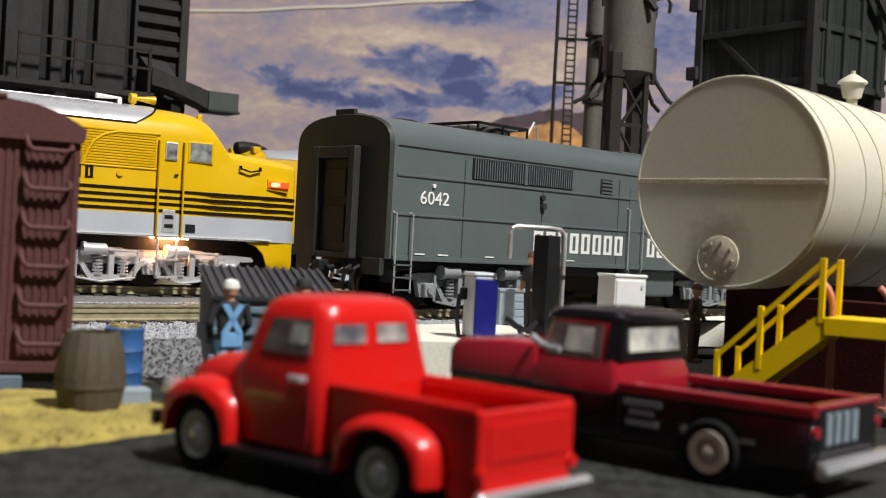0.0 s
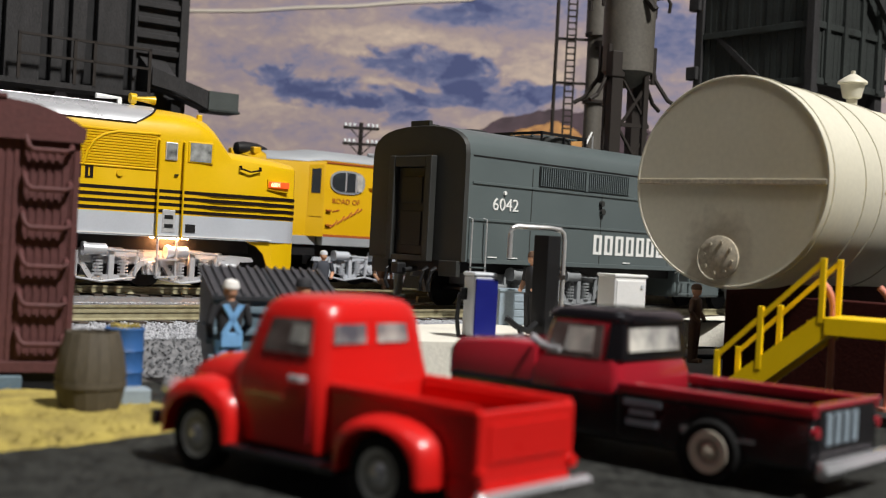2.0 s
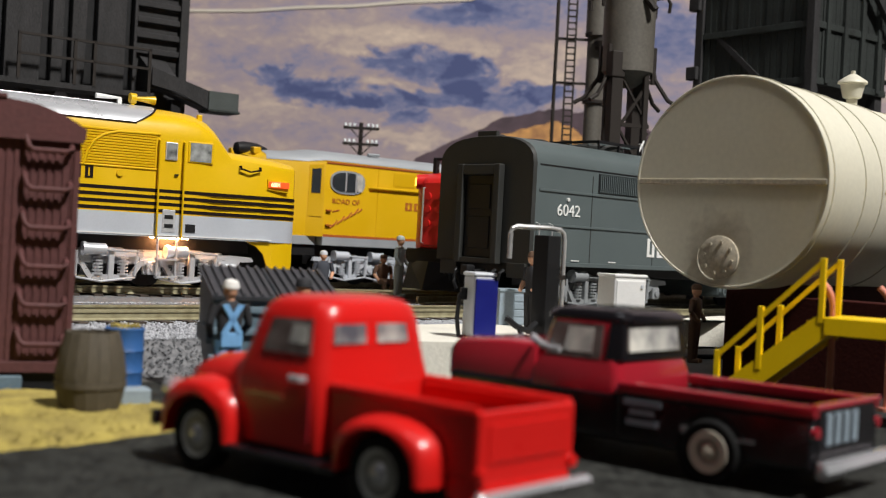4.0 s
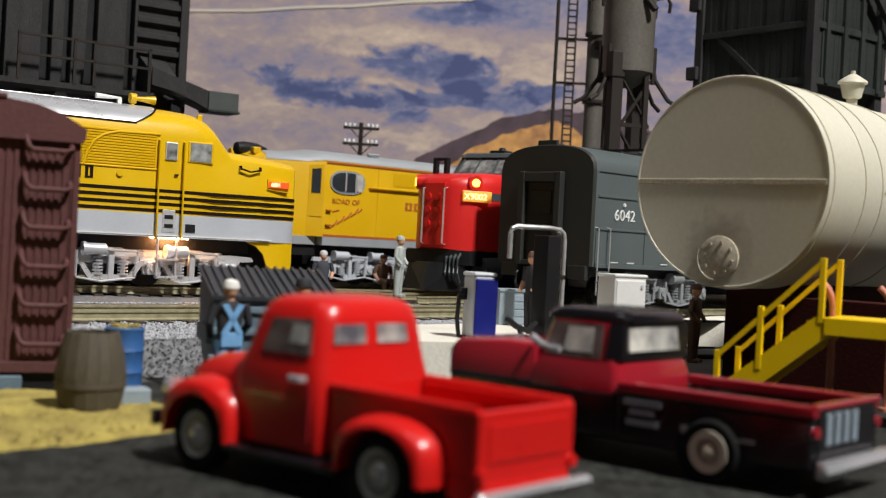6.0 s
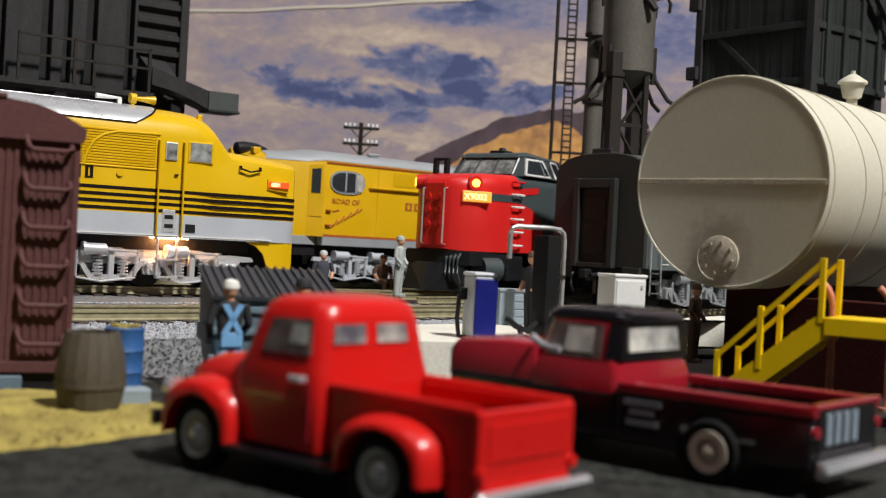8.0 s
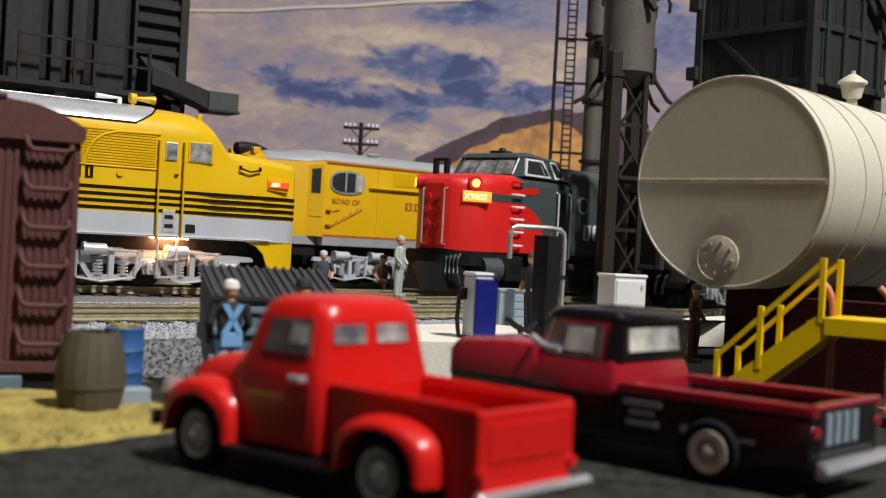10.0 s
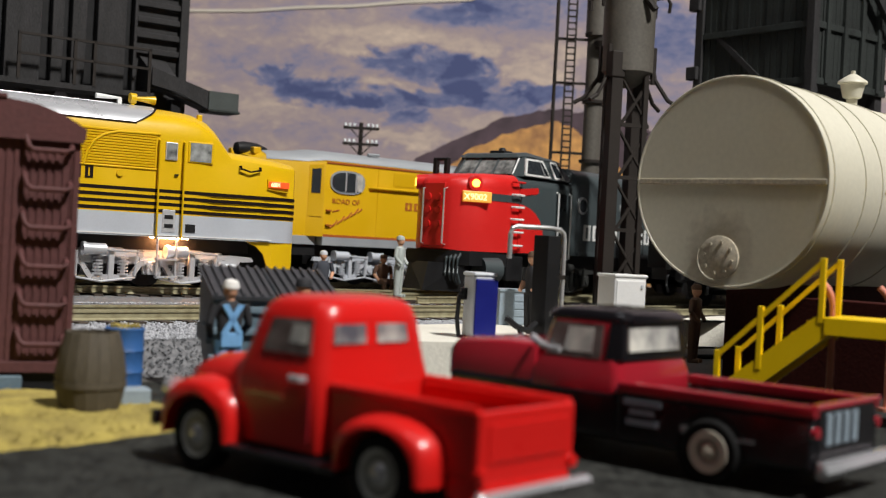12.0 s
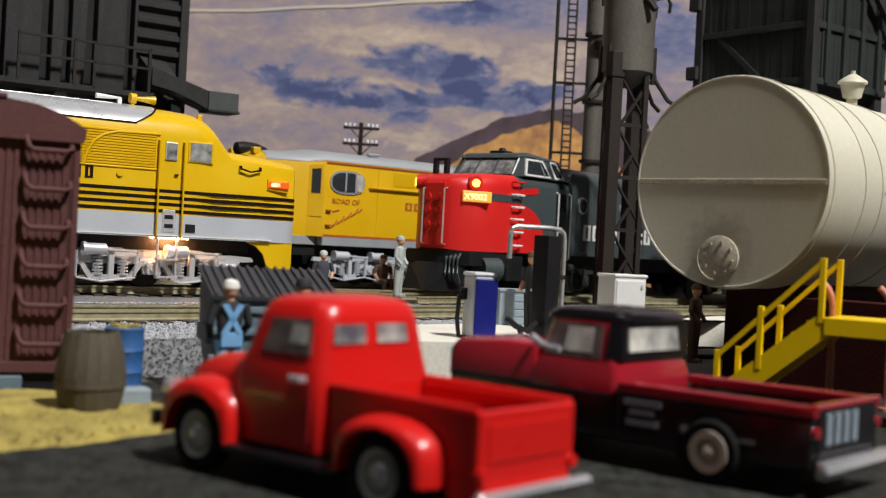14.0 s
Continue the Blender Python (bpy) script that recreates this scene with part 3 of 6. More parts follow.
    # underframe
    bm = box(.3, L - .3, -1.2, 1.2, .85, 1.16, .03)
    part("underframe", bm, "black", th)
    part("fuel_tank", box(9.7, 12.3, -1.45, 1.45, .3, 1.12, .08), "sp_grey", th)
    bm = rod((-.45, -.2, .85), (-.02, -.2, .9), .07)
    bm = box(-.62, -.3, -.14, .14, .75, 1.05, .05, bm)
    part("coupler", bm, "black", th)
    for y in (-.7, .7, -1.0):
        part("air_hose", pipe([(-.1, y, .95), (-.25, y, .85), (-.3, y * .96, .55), (-.22, y * .9, .35)], .05), "black", th)
    bogie(th, 3.9, (-2.25, 0, 2.25), "truck_grey", True, .12)
    bogie(th, 15.6, (-2.25, 0, 2.25), "truck_grey", True, .12)
    # the end fittings stand on the end wall, the roof fittings on the crown
    shift = {"end_wall": (-.12, 0, 0), "roof_box": (0, .22, .10)}
    shift.update({k: (-.12, .15, 0) for k in ("diaphragm_post", "diaphragm_header", "diaphragm_sill", "end_door", "coupler", "air_hose")})
    shift.update({k: (0, .10, .10) for k in ("roof_vent", "fan_housing", "fan_guard", "lift_lever", "aerial", "roof_hatch")})
    for o in th.children:
        if o.name.split(".")[0] in shift:
            o.matrix_basis = at(*shift[o.name.split(".")[0]])
    return th


SP = grey_diesel()


def yellow_diesel():
    """The standing yellow cab diesel; nose tip at x = 0, body towards -x."""
    th = thing("yellow_diesel_locomotive", "yellow and silver streamlined cab diesel with black waist stripes", "locomotive",
               at(-4.95, 35.33, .85, 35))
    h, sill, eave, top = 1.6, 1.40, 4.02, 4.90
    L = 20.0
    def ring(x, w, ev, tp, lo=sill, n=12):
        return [(x, p[0], p[1]) for p in arch(w, lo, ev, tp, n)]
    # hood, cab and nose as one skin in yellow, in rings from the back to the nose
    rows = [(-L, h, eave, top), (-3.9, h, eave, top - .04), (-3.3, h, 4.0, 4.82), (-2.95, 1.58, 3.94, 4.70), (-2.72, 1.56, 3.84, 4.50), (-2.30, 1.57, 3.46, 3.88), (-1.4, 1.58, 3.38, 3.81),
            (-.55, 1.46, 3.32, 3.74), (-.2, 1.28, 3.36, 3.68), (-.03, 1.0, 3.36, 3.62), (0.03, .8, 3.34, 3.54)]
    body = loft([ring(*r) for r in rows], angle=28)
    part("body", body, "yellow", th)
    def edge(p, dx):
        """The silver sheet's slanting front edge: it runs back towards the eaves."""
        return -4.3 - .75 * max(0.0, (top - p[1]) / .55) ** 1.4 + dx
    crown = arch(h, sill, eave, top, 24)[3:-3]
    part("roof_panel", loft([[(x(p), p[0] * 1.004, p[1] + .012) for p in crown] for x in (lambda p: -L, lambda p: edge(p, 0))], caps=False, loop=False), "silver", th, "polished silver roof")
    part("roof_line", loft([[(edge(p, dx), p[0] * 1.006, p[1] + .016) for p in crown] for dx in (0, .06)], caps=False, loop=False), "black_ink", th)
    part("eave_line", box(-L, -5.05, -h + .02, -h + .07, 4.315, 4.345), "black_ink", th)
    for i in range(13):
        z = 3.20 + i * .072
        part("air_intake_rib", box(-L, -4.5, -h - .02, -h + .01, z, z + .034), "yellow", th)
    part("panel_frame", pipe([(-6.42, -h - .01, 3.15), (-6.32, -h - .01, 3.5), (-6.15, -h - .01, 3.78), (-5.9, -h - .01, 3.95), (-5.55, -h - .01, 4.05), (-4.40, -h - .01, 4.08)], .035), "yellow", th)
    part("panel_frame", pipe([(-7.4, -h - .01, 3.14), (-4.42, -h - .01, 3.14)], .025), "yellow", th)
    # stripes follow the waist round the nose
    def band(z0, z1, drop, material, name, out=.006):
        pts = [(-L, h, 0), (-1.6, h, 0), (-1.2, 1.585, .0), (-.55, 1.47, drop * .4), (-.2, 1.30, drop * .8), (-.03, 1.03, drop)]
        rings = []
        for x, w, d in pts:
            rings.append([(x + (out if x > -.3 else 0), -w - out, z0 - d), (x + (out if x > -.3 else 0), -w - out, z1 - d)])
        own = loft(rings, caps=False, loop=False)
        return part(name, own, material, th)
    for i in range(4):
        z = 2.59 - i * .176
        band(z - .046, z + .046, .0, "black_ink", "stripe")
    # silver skirt
    skirt = [(x, w + .012) for x, w in ((-L, h), (-1.6, h), (-1.2, 1.58), (-.55, 1.46), (-.2, 1.28), (-.03, 1.0), (.01, .8))]
    rings = [[(x, -w, 1.36), (x, -w, 1.98), (x, w, 1.98), (x, w, 1.36)] for x, w in skirt]
    part("skirt", loft(rings), "silver_grey", th, "silver grey side skirt")
    part("skirt_line", box(-L, -1.0, -h - .03, -h, 1.40, 1.43), "white_ink", th)
    # yellow pilot
    bm = loft([[(x, -w, .32), (x, -w, 1.36), (x, w, 1.36), (x, w, .32)] for x, w in ((-.95, 1.50), (-.5, 1.44), (-.15, 1.24), (0.0, .8))])
    part("pilot", bm, "yellow", th)
    bm = extrude([(-1.4, 1.36), (-.95, 1.36), (-.95, .45), (-1.02, .85), (-1.15, 1.15)], "y", -1.45, 1.45)
    part("wheel_arch", bm, "black", th)
    part("pilot_wing", extrude([(-1.75, 1.36), (-.93, 1.36), (-.93, .34), (-1.02, .34), (-1.06, .70), (-1.18, 1.02), (-1.40, 1.22)], "y", -1.52, -1.46), "yellow", th)
    # door, windows, grab rails
    dr = part("cab_door", box(-4.36, -3.78, -h - .004, -h + .02, 1.99, 3.98, .002), "yellow", th)
    dw = part("door_window", box(-4.24, -3.90, -h - .05, -h + .01, 3.42, 3.90, .02), "silver", dr)
    part("pane", box(-4.21, -3.93, -h - .056, -h - .045, 3.45, 3.87), "glass_mid", dw)
    part("door_handle", box(-3.96, -3.86, -h - .06, -h - .02, 3.02, 3.06), "black", dr)
    cw = part("cab_window", box(-3.60, -2.86, -h - .03, -h + .05, 3.40, 3.98, .03), "yellow", th)
    part("pane", box(-3.54, -2.93, -h - .04, -h - .02, 3.44, 3.94), "glass_mid", cw)
    part("windscreen", loft([[(-2.68, -1.28, 4.24), (-2.68, -.1, 4.46)], [(-2.32, -1.30, 3.80), (-2.32, -.1, 3.93)]], caps=False, loop=False), "glass", th)
    for x in (-4.42, -3.72):
        grab(th, [(x, -h, 3.95), (x, -h - .1, 3.9), (x, -h - .1, 1.4), (x, -h, 1.3)], "yellow", .03)
    sp = part("step_panel", box(-4.24, -3.88, -h - .025, -h, 1.5, 2.1, .01), "silver", th)
    for z in (1.62, 1.86):
        part("step_hole", box(-4.18, -3.94, -h - .035, -h - .02, z, z + .1), "black", sp)
    part("badge", box(-3.58, -3.30, -h - .03, -h, 1.52, 1.74), "black", th, "small dark builder's plate")
    for z, x in ((.35, -4.33), (.35, -3.80)):
        grab(th, [(x, -h + .1, 1.4), (x, -h - .02, 1.3), (x, -h - .02, .25)], "silver", .035, "step_hanger")
    for z in (.28, .75):
        part("rung", box(-4.35, -3.76, -h - .1, -h + .1, z, z + .05), "silver", th)
    # step lamp under the cab
    part("step_lamp", rod((-4.0, -1.12, 1.325), (-4.0, -1.12, 1.355), .42), "step_lit", th, "glowing step lamp")
    part("step_lamp", rod((-3.55, -1.42, 1.325), (-3.55, -1.42, 1.355), .14), "step_lit", th, "glowing step lamp")
    # nose number board
    nb = part("number_box", loft([[(-1.05, -1.40, 2.78), (-.35, -1.36, 2.72), (-.35, -1.0, 2.72), (-1.05, -1.0, 2.78)],
                                  [(-1.05, -1.40, 3.08), (-.35, -1.36, 3.0), (-.35, -1.0, 3.0), (-1.05, -1.0, 3.08)]]), "yellow", th)
    nb.matrix_basis = at(-.13, -.19, .06)
    part("number_board", box(-1.16, -.52, -1.63, -1.585, 2.90, 3.07, .01), "board_red", th, "lit red number board")
    words("6001", .18, -1.10, -1.64, 2.925, "board_ink", th, stretch=.85)
    for i, x in enumerate((-2.05, -1.45)):
        grab(th, [(x, -1.5, 3.42), (x, -1.66, 3.42), (x, -1.66, 3.32)], "black_ink", .025)
    grab(th, [(-2.05, -1.66, 3.36), (-1.75, -1.67, 3.28), (-1.45, -1.66, 3.36)], "black_ink", .025)
    part("lift_ring", rod((-5.45, -h - .05, 2.98), (-5.45, -h, 2.98), .09), "yellow", th)
    # horns
    bm = rod((-4.78, -.6, 5.06), (-4.22, -.6, 5.06), .045, .12)
    bm = rod((-4.92, -.6, 5.06), (-4.76, -.6, 5.06), .14, bm=bm)
    bm = box(-4.88, -4.80, -.65, -.55, 4.75, 5.02, bm=bm)
    part("horn", bm, "yellow", th)
    bm = rod((-5.05, -.3, 5.06), (-5.75, -.3, 5.06), .03, .075)
    bm = box(-5.15, -5.05, -.35, -.25, 4.78, 5.04, bm=bm)
    part("horn", bm, "white_ink", th, "silver white horn")
    part("roof_lamp", box(-3.12, -2.98, -1.02, -.88, 4.55, 4.78, .03), "yellow", th)
    part("walkway", box(-L, -5.4, -.66, -.48, 4.82, 4.885, .01), "silver", th)
    # initial of the railway name as plain bars
    letter_bars(th, -7.0, 2.80, .96, .32, 3, "black_ink", -h - .005, gap=.35)
    part("underframe", box(-L, -1.5, -1.2, 1.2, 1.0, 1.36), "black", th)
    bogie(th, -4.35, (-2.25, 0, 2.25), "silver")
    bogie(th, -15.5, (-2.0, 0, 2.0), "silver")
    return th


yellow_diesel()


def yellow_turbine():
    """The big yellow engine with a grey roof; cab end near x = 0, body towards +x."""
    th = thing("yellow_turbine_locomotive", "yellow locomotive with grey roof and oval cab window", "locomotive",
               at(-5.2, 41.9, .85, 42))
    h, sill, eave, top, L = 1.6, 1.62, 4.22, 4.62, 22.0
    cab = [(-2.6, 1.0, 3.9, 4.25), (-2.2, 1.22, 4.1, 4.42), (-.55, 1.28, 4.15, 4.52), (-.04, h, eave, top), (L, h, eave, top)]
    def ring(x, w, ev, tp):
        return [(x, p[0], p[1]) for p in arch(w, sill, ev, tp, 10)]
    part("body", loft([ring(*r) for r in cab], angle=30), "up_yellow", th)
    part("roof", loft([[(x, p[0] * 1.01, p[1] + .015) for p in arch(w, sill, e, t, 10)[1:-1]] for x, w, e, t in cab[1:]], caps=False, loop=False), "up_grey", th, "grey roof skin")
    part("roof_stripe", box(0, L, -h - .03, -h, 4.14, 4.2), "red_ink", th)
    part("sill_stripe", box(-.02, L, -h - .02, -h, 1.62, 1.7), "red_ink", th)
    part("sill_band", box(-.04, L, -h - .015, h, 1.32, 1.62, .01), "up_grey", th)
    cd = part("cab_door", loft([[(-.50, -1.30 - o, 2.3), (-.10, -1.56 - o, 2.3), (-.10, -1.56 - o, 4.1), (-.50, -1.30 - o, 4.05)] for o in (-.05, .03)]), "up_yellow", th)
    part("pane", loft([[(-.43, -1.345 - o, 3.1), (-.17, -1.515 - o, 3.1), (-.17, -1.515 - o, 3.95), (-.43, -1.345 - o, 3.92)] for o in (-.02, .045)]), "glass", cd)
    part("front_sill", box(-2.1, -.1, -1.30, 1.30, 1.32, 1.62, .01), "up_grey", th)
    # oval window
    def oval(cx, cz, a, b, n=24, p=2.6):
        return [(cx + a * math.copysign(abs(math.cos(t)) ** (2 / p), math.cos(t)), cz + b * math.copysign(abs(math.sin(t)) ** (2 / p), math.sin(t))) for t in [k * 2 * math.pi / n for k in range(n)]]
    wf = part("oval_window", extrude(oval(.93, 3.53, .75, .41), "y", -h - .04, -h), "up_grey", th, "oval cab window with pale frame")
    part("pane", extrude(oval(.90, 3.53, .66, .34), "y", -h - .055, -h - .03), "glass", wf)
    for x in (.80, 1.24):
        part("window_post", box(x, x + .06, -h - .07, -h - .04, 3.2, 3.86), "silver", wf)
    part("pane", box(1.31, 1.55, -h - .065, -h - .05, 3.24, 3.82), "glass_pale", wf)
    words("ROAD OF", .25, .30, -h - .01, 2.78, "red_ink", th, stretch=1.1)
    bm = None
    for i in range(9):
        bm = rod((.25 + i * .15, -h - .012, 1.92 + i * .075), (.41 + i * .15, -h - .012, 2.05 + i * .075 + (.08 if i % 2 else 0)), .026, n=6, bm=bm)
    bm = rod((.35, -h - .012, 2.5), (.62, -h - .012, 2.56), .024, n=6, bm=bm)
    part("script_bar", bm, "red_ink", th, "dark red scrolling emblem bars")
    letter_bars(th, 3.6, 2.72, 3.4, .28, 8, "red_ink", -h - .005)
    grab(th, [(1.9, -h, 3.40), (1.95, -h - .08, 3.42), (12, -h - .08, 3.44)], "up_yellow", .04, "handrail")
    for x in (2.3, 5.6, 8.8):
        part("panel_seam", box(x - .02, x + .02, -h - .012, -h, 1.7, 4.1), "up_yellow", th)
    for x in (3.0, 4.2):
        part("access_door", box(x, x + 1.0, -h - .02, -h, 3.55, 4.05, .01), "up_yellow", th)
    for x, z in ((.05, 2.0), (.05, 2.5)):
        part("lift_lug", box(x, x + .2, -h - .1, -h + .05, z, z + .05), "red_ink", th)
    part("headlamp_hood", loft([[(x, -.1 + r * math.cos(a), 4.45 + r * math.sin(a)) for a in [k * math.pi / 8 for k in range(16)]] for x, r in ((-2.75, .10), (-2.7, .20), (-2.4, .25), (-1.9, .23), (-1.5, .10))]), "black", th)
    for y in (-.9, .5):
        part("marker_lamp", box(-2.5, -2.2, y, y + .25, 4.25, 4.5, .05), "up_yellow", th)
    grab(th, [(2.0, -1.3, 4.6), (2.5, -1.3, 4.62)], "up_grey", .06, "roof_pipe")
    part("underframe", box(-1.4, L, -1.2, 1.2, .95, 1.34), "black", th)
    part("fuel_tank", box(6.2, 12, -1.5, 1.5, .35, 1.3, .1), "up_grey", th)
    bogie(th, 2.2, (-1.6, 0, 1.6), "silver_grey")
    bogie(th, 15.2, (-1.6, 0, 1.6), "silver_grey")
    return th


yellow_turbine()


def red_nosed_diesel():
    """The engine with a scarlet nose; cab front at x = 0, nose towards -x, hood towards +x."""
    th = thing("red_nosed_diesel_locomotive", "dark grey hood diesel with scarlet nose, lit headlamps and number board", "locomotive", at(1.25, 39.3, .85, 52))
    h = 1.55
    def ring(x, w, lo, tp, r=.35, n=5):
        pts = [(x, -w, lo)]
        for i in range(n + 1):
            a = math.pi / 2 * i / n
            pts.append((x, -w + r - r * math.cos(a), tp - r + r * math.sin(a)))
        for i in range(n + 1):
            a = math.pi / 2 * i / n
            pts.append((x, w - r + r * math.sin(a), tp - r + r * math.cos(a)))
        return pts + [(x, w, lo)]
    nose = [(-2.58, .46, 1.45, 3.50, .22), (-2.5, .64, 1.42, 3.62, .3), (-2.28, .92, 1.4, 3.74, .4), (-1.9, 1.19, 1.4, 3.82, .45), (-1.3, 1.40, 1.4, 3.88, .45), (-.6, 1.51, 1.4, 3.9, .42), (-.15, 1.53, 1.4, 3.92, .4)]
    part("nose", loft([ring(*r) for r in nose], angle=30), "km_red", th, "scarlet rounded nose")
    part("hood", loft([ring(-.15, 1.53, 1.4, 3.92, .4), ring(.5, h, 1.4, 3.92, .4), ring(3.0, h, 1.4, 3.95, .4), ring(3.3, h, 1.4, 4.42, .6), ring(20, h, 1.4, 4.42, .6)], angle=30), "km_grey", th)
    # grey wing bands on the nose flank
    def flank(zs, name, material):
        rings = [[(x, -w - .014, zs[0](x)), (x, -w - .014, zs[1](x))] for x, w in ((-1.75, 1.243), (-1.3, 1.40), (-.6, 1.51), (-.15, 1.53))]
        part(name, loft(rings, caps=False, loop=False), material, th)
    flank((lambda x: 3.00 - .01 * x, lambda x: 3.24), "wing_band", "km_grey")
    part("wing_flash", extrude([(-.15, 3.25), (.82, 3.36), (.92, 3.42), (.92, 3.52), (.86, 3.57), (-.15, 3.47)], "y", -h - .015, -h + .03), "km_red", th)
    part("wing_flash", extrude([(-.15, 1.42), (1.34, 1.42), (1.33, 1.9), (1.24, 2.22), (1.07, 2.50), (.8, 2.72), (.45, 2.87), (.1, 2.96), (-.15, 2.98)], "y", -h - .015, -h + .03), "km_red", th)
    # cab
    cab = loft([[(-.12, -1.2, 3.9), (-.12, 1.1, 3.9), (.34, 1.0, 4.52), (.34, -1.08, 4.52)],
                [(.10, -1.46, 3.9), (.10, 1.46, 3.9), (.5, 1.34, 4.58), (.30, -1.36, 4.58)],
                [(2.3, -1.53, 3.9), (2.3, 1.53, 3.9), (2.0, 1.38, 4.55), (2.0, -1.38, 4.55)],
                [(3.0, -1.53, 3.9), (3.0, 1.53, 3.9), (2.5, 1.3, 4.45), (2.5, -1.3, 4.45)]], angle=20)
    part("cab", cab, "km_grey", th)
    part("cab_roof", loft([[(.22, -1.12, 4.53), (.22, 1.05, 4.53), (.34, .95, 4.66), (.34, -1.0, 4.66)], [(.42, -1.42, 4.57), (.42, 1.42, 4.57), (.6, 1.2, 4.72), (.6, -1.2, 4.72)],
                           [(2.5, -1.40, 4.48), (2.5, 1.40, 4.48), (2.5, 1.2, 4.58), (2.5, -1.2, 4.58)]], angle=20), "km_grey", th)
    for y0, y1 in ((-1.12, -.42), (-.32, .34), (.44, 1.04)):
        part("windscreen", loft([[(-.115, y0, 3.97), (-.115, y1, 3.97)], [(.29, y0 * .95, 4.50), (.29, y1 * .95, 4.50)]], caps=False, loop=False), "glass_mid", th)
    for y in (-1.2, -.37, .39, 1.08):
        part("screen_post", pipe([(-.13, y, 3.94), (.31, y * .95, 4.53)], .03), "steel" if y == -1.2 else "km_grey", th)
    def slant(pts, y0, y1, material, name, parent):
        return part(name, loft([[(x, y0 - (4.6 - z) * .17, z) for x, z in pts], [(x, y1 - (4.6 - z) * .17, z) for x, z in pts]]), material, parent)
    for x0, x1, x2, x3 in ((.16, 1.68, 1.26, .30), (1.90, 2.52, 2.06, 1.66)):
        fr = slant([(x0, 3.94), (x1, 3.94), (x2, 4.50), (x3, 4.50)], -1.42, -1.36, "white_ink", "side_window", th)
        slant([(x0 + .09, 4.01), (x1 - .15, 4.01), (x2 - .08, 4.44), (x3 + .07, 4.44)], -1.435, -1.38, "glass", "pane", fr)
    part("window_post", pipe([(1.30, -1.53, 3.97), (1.02, -1.44, 4.48)], .03), "steel", th)
    bm = lathe([(0, 4.7), (.13, 4.7), (.13, 4.84), (.08, 4.9), (0, 4.9)], centre=(.8, -.1))
    bm = box(1.0, 1.6, -.5, -.3, 4.62, 4.72, .02, bm)
    part("roof_horn", bm, "black", th)
    part("roof_lamp", box(.55, 1.05, -.35, .25, 4.66, 4.80, .03), "black", th)
    # nose door, lamps, number board
    nd = part("nose_door", box(-2.62, -2.5, -.42, .42, 1.5, 3.5, .03), "km_red", th)
    for z in (2.2, 2.65, 3.05):
        for y in (-.2, .2):
            part("classification_lamp", rod((-2.68, y, z), (-2.6, y, z), .11), "km_red", nd)
    for y in (-.47, .36):
        grab(th, [(-2.5, y, 3.35), (-2.72, y, 3.3), (-2.72, y, 1.6), (-2.5, y, 1.55)], "steel", .03)
    def lampset(x, y, z, turn):
        hs = part("lamp_bezel", rod((0, -.06, 0), (0, .30, 0), .23, .26, n=20), "km_red", th)
        hs.matrix_basis = at(x, y, z, turn)
        part("lamp_glass", rod((0, -.10, 0), (0, -.05, 0), .12, n=20), "lamp_lit", hs, "glowing yellow headlamp")
    lampset(-2.02, -1.14, 3.52, -36)
    lampset(-2.38, .86, 3.52, -140)
    nb = part("number_board", box(-.47, .47, -.04, .10, -.17, .17, .015), "board_lit", th, "lit orange number board")
    nb.matrix_basis = at(-1.98, -1.20, 3.10, -36)
    words("X9002", .28, -.44, -.052, -.10, "board_ink", nb, stretch=1.0)
    for z in (1.64, 2.07, 2.48, 2.87, 3.26, 3.67):
        grab(th, [(-.55, -1.53, z), (-.55, -1.66, z), (-.05, -1.67, z), (-.05, -1.53, z)], "km_red" if z > 3.6 else "white_ink", .035, "step_iron")
    # side door and portholes
    sd = part("side_door", box(2.12, 2.72, -h - .03, -h, 1.5, 3.6, .02), "km_grey", th)
    part("door_window", box(2.22, 2.62, -h - .045, -h - .02, 2.9, 3.45, .02), "glass", sd)
    for x in (2.04, 2.82):
        grab(th, [(x, -h, 3.5), (x, -h - .1, 3.45), (x, -h - .1, 1.3), (x, -h, 1.25)], "white_ink", .03)
    for x in (3.7, 6.6, 9.6):
        ph = part("porthole", rod((x, -h - .05, 3.15), (x, -h, 3.15), .30, n=24), "steel", th)
        part("pane", rod((x, -h - .06, 3.15), (x, -h - .03, 3.15), .23, n=24), "glass", ph)
    letter_bars(th, 3.85, 1.95, 5.0, .55, 8, "white_ink", -h - .005)
    part("hood_rib", box(3.5, 20, -h - .03, -h, 1.4, 1.55, .01), "km_grey", th)
    for x in (2.95, 5.2, 8.2):
        part("panel_seam", box(x - .02, x + .02, -h - .01, -h, 1.55, 3.7), "sp_dark", th)
    for y in (.18, .62):
        part("grille_post", box(-1.9, -1.72, y - .07, y + .07, 3.7, 4.32, .02), "black", th)
    part("grille_bar", box(-1.88, -1.74, .1, .7, 4.24, 4.34, .02), "black", th)
    # pilot, snow plough, tanks
    bm = loft([[(-2.55, -.5, .95), (-2.35, -1.3, .95), (-.2, -1.5, .95), (-.2, 1.5, .95), (-2.35, 1.3, .95), (-2.55, .5, .95)],
               [(-2.5, -.6, 1.4), (-2.3, -1.25, 1.4), (-.2, -1.5, 1.4), (-.2, 1.5, 1.4), (-2.3, 1.25, 1.4), (-2.5, .6, 1.4)]])
    part("pilot_beam", bm, "black", th)
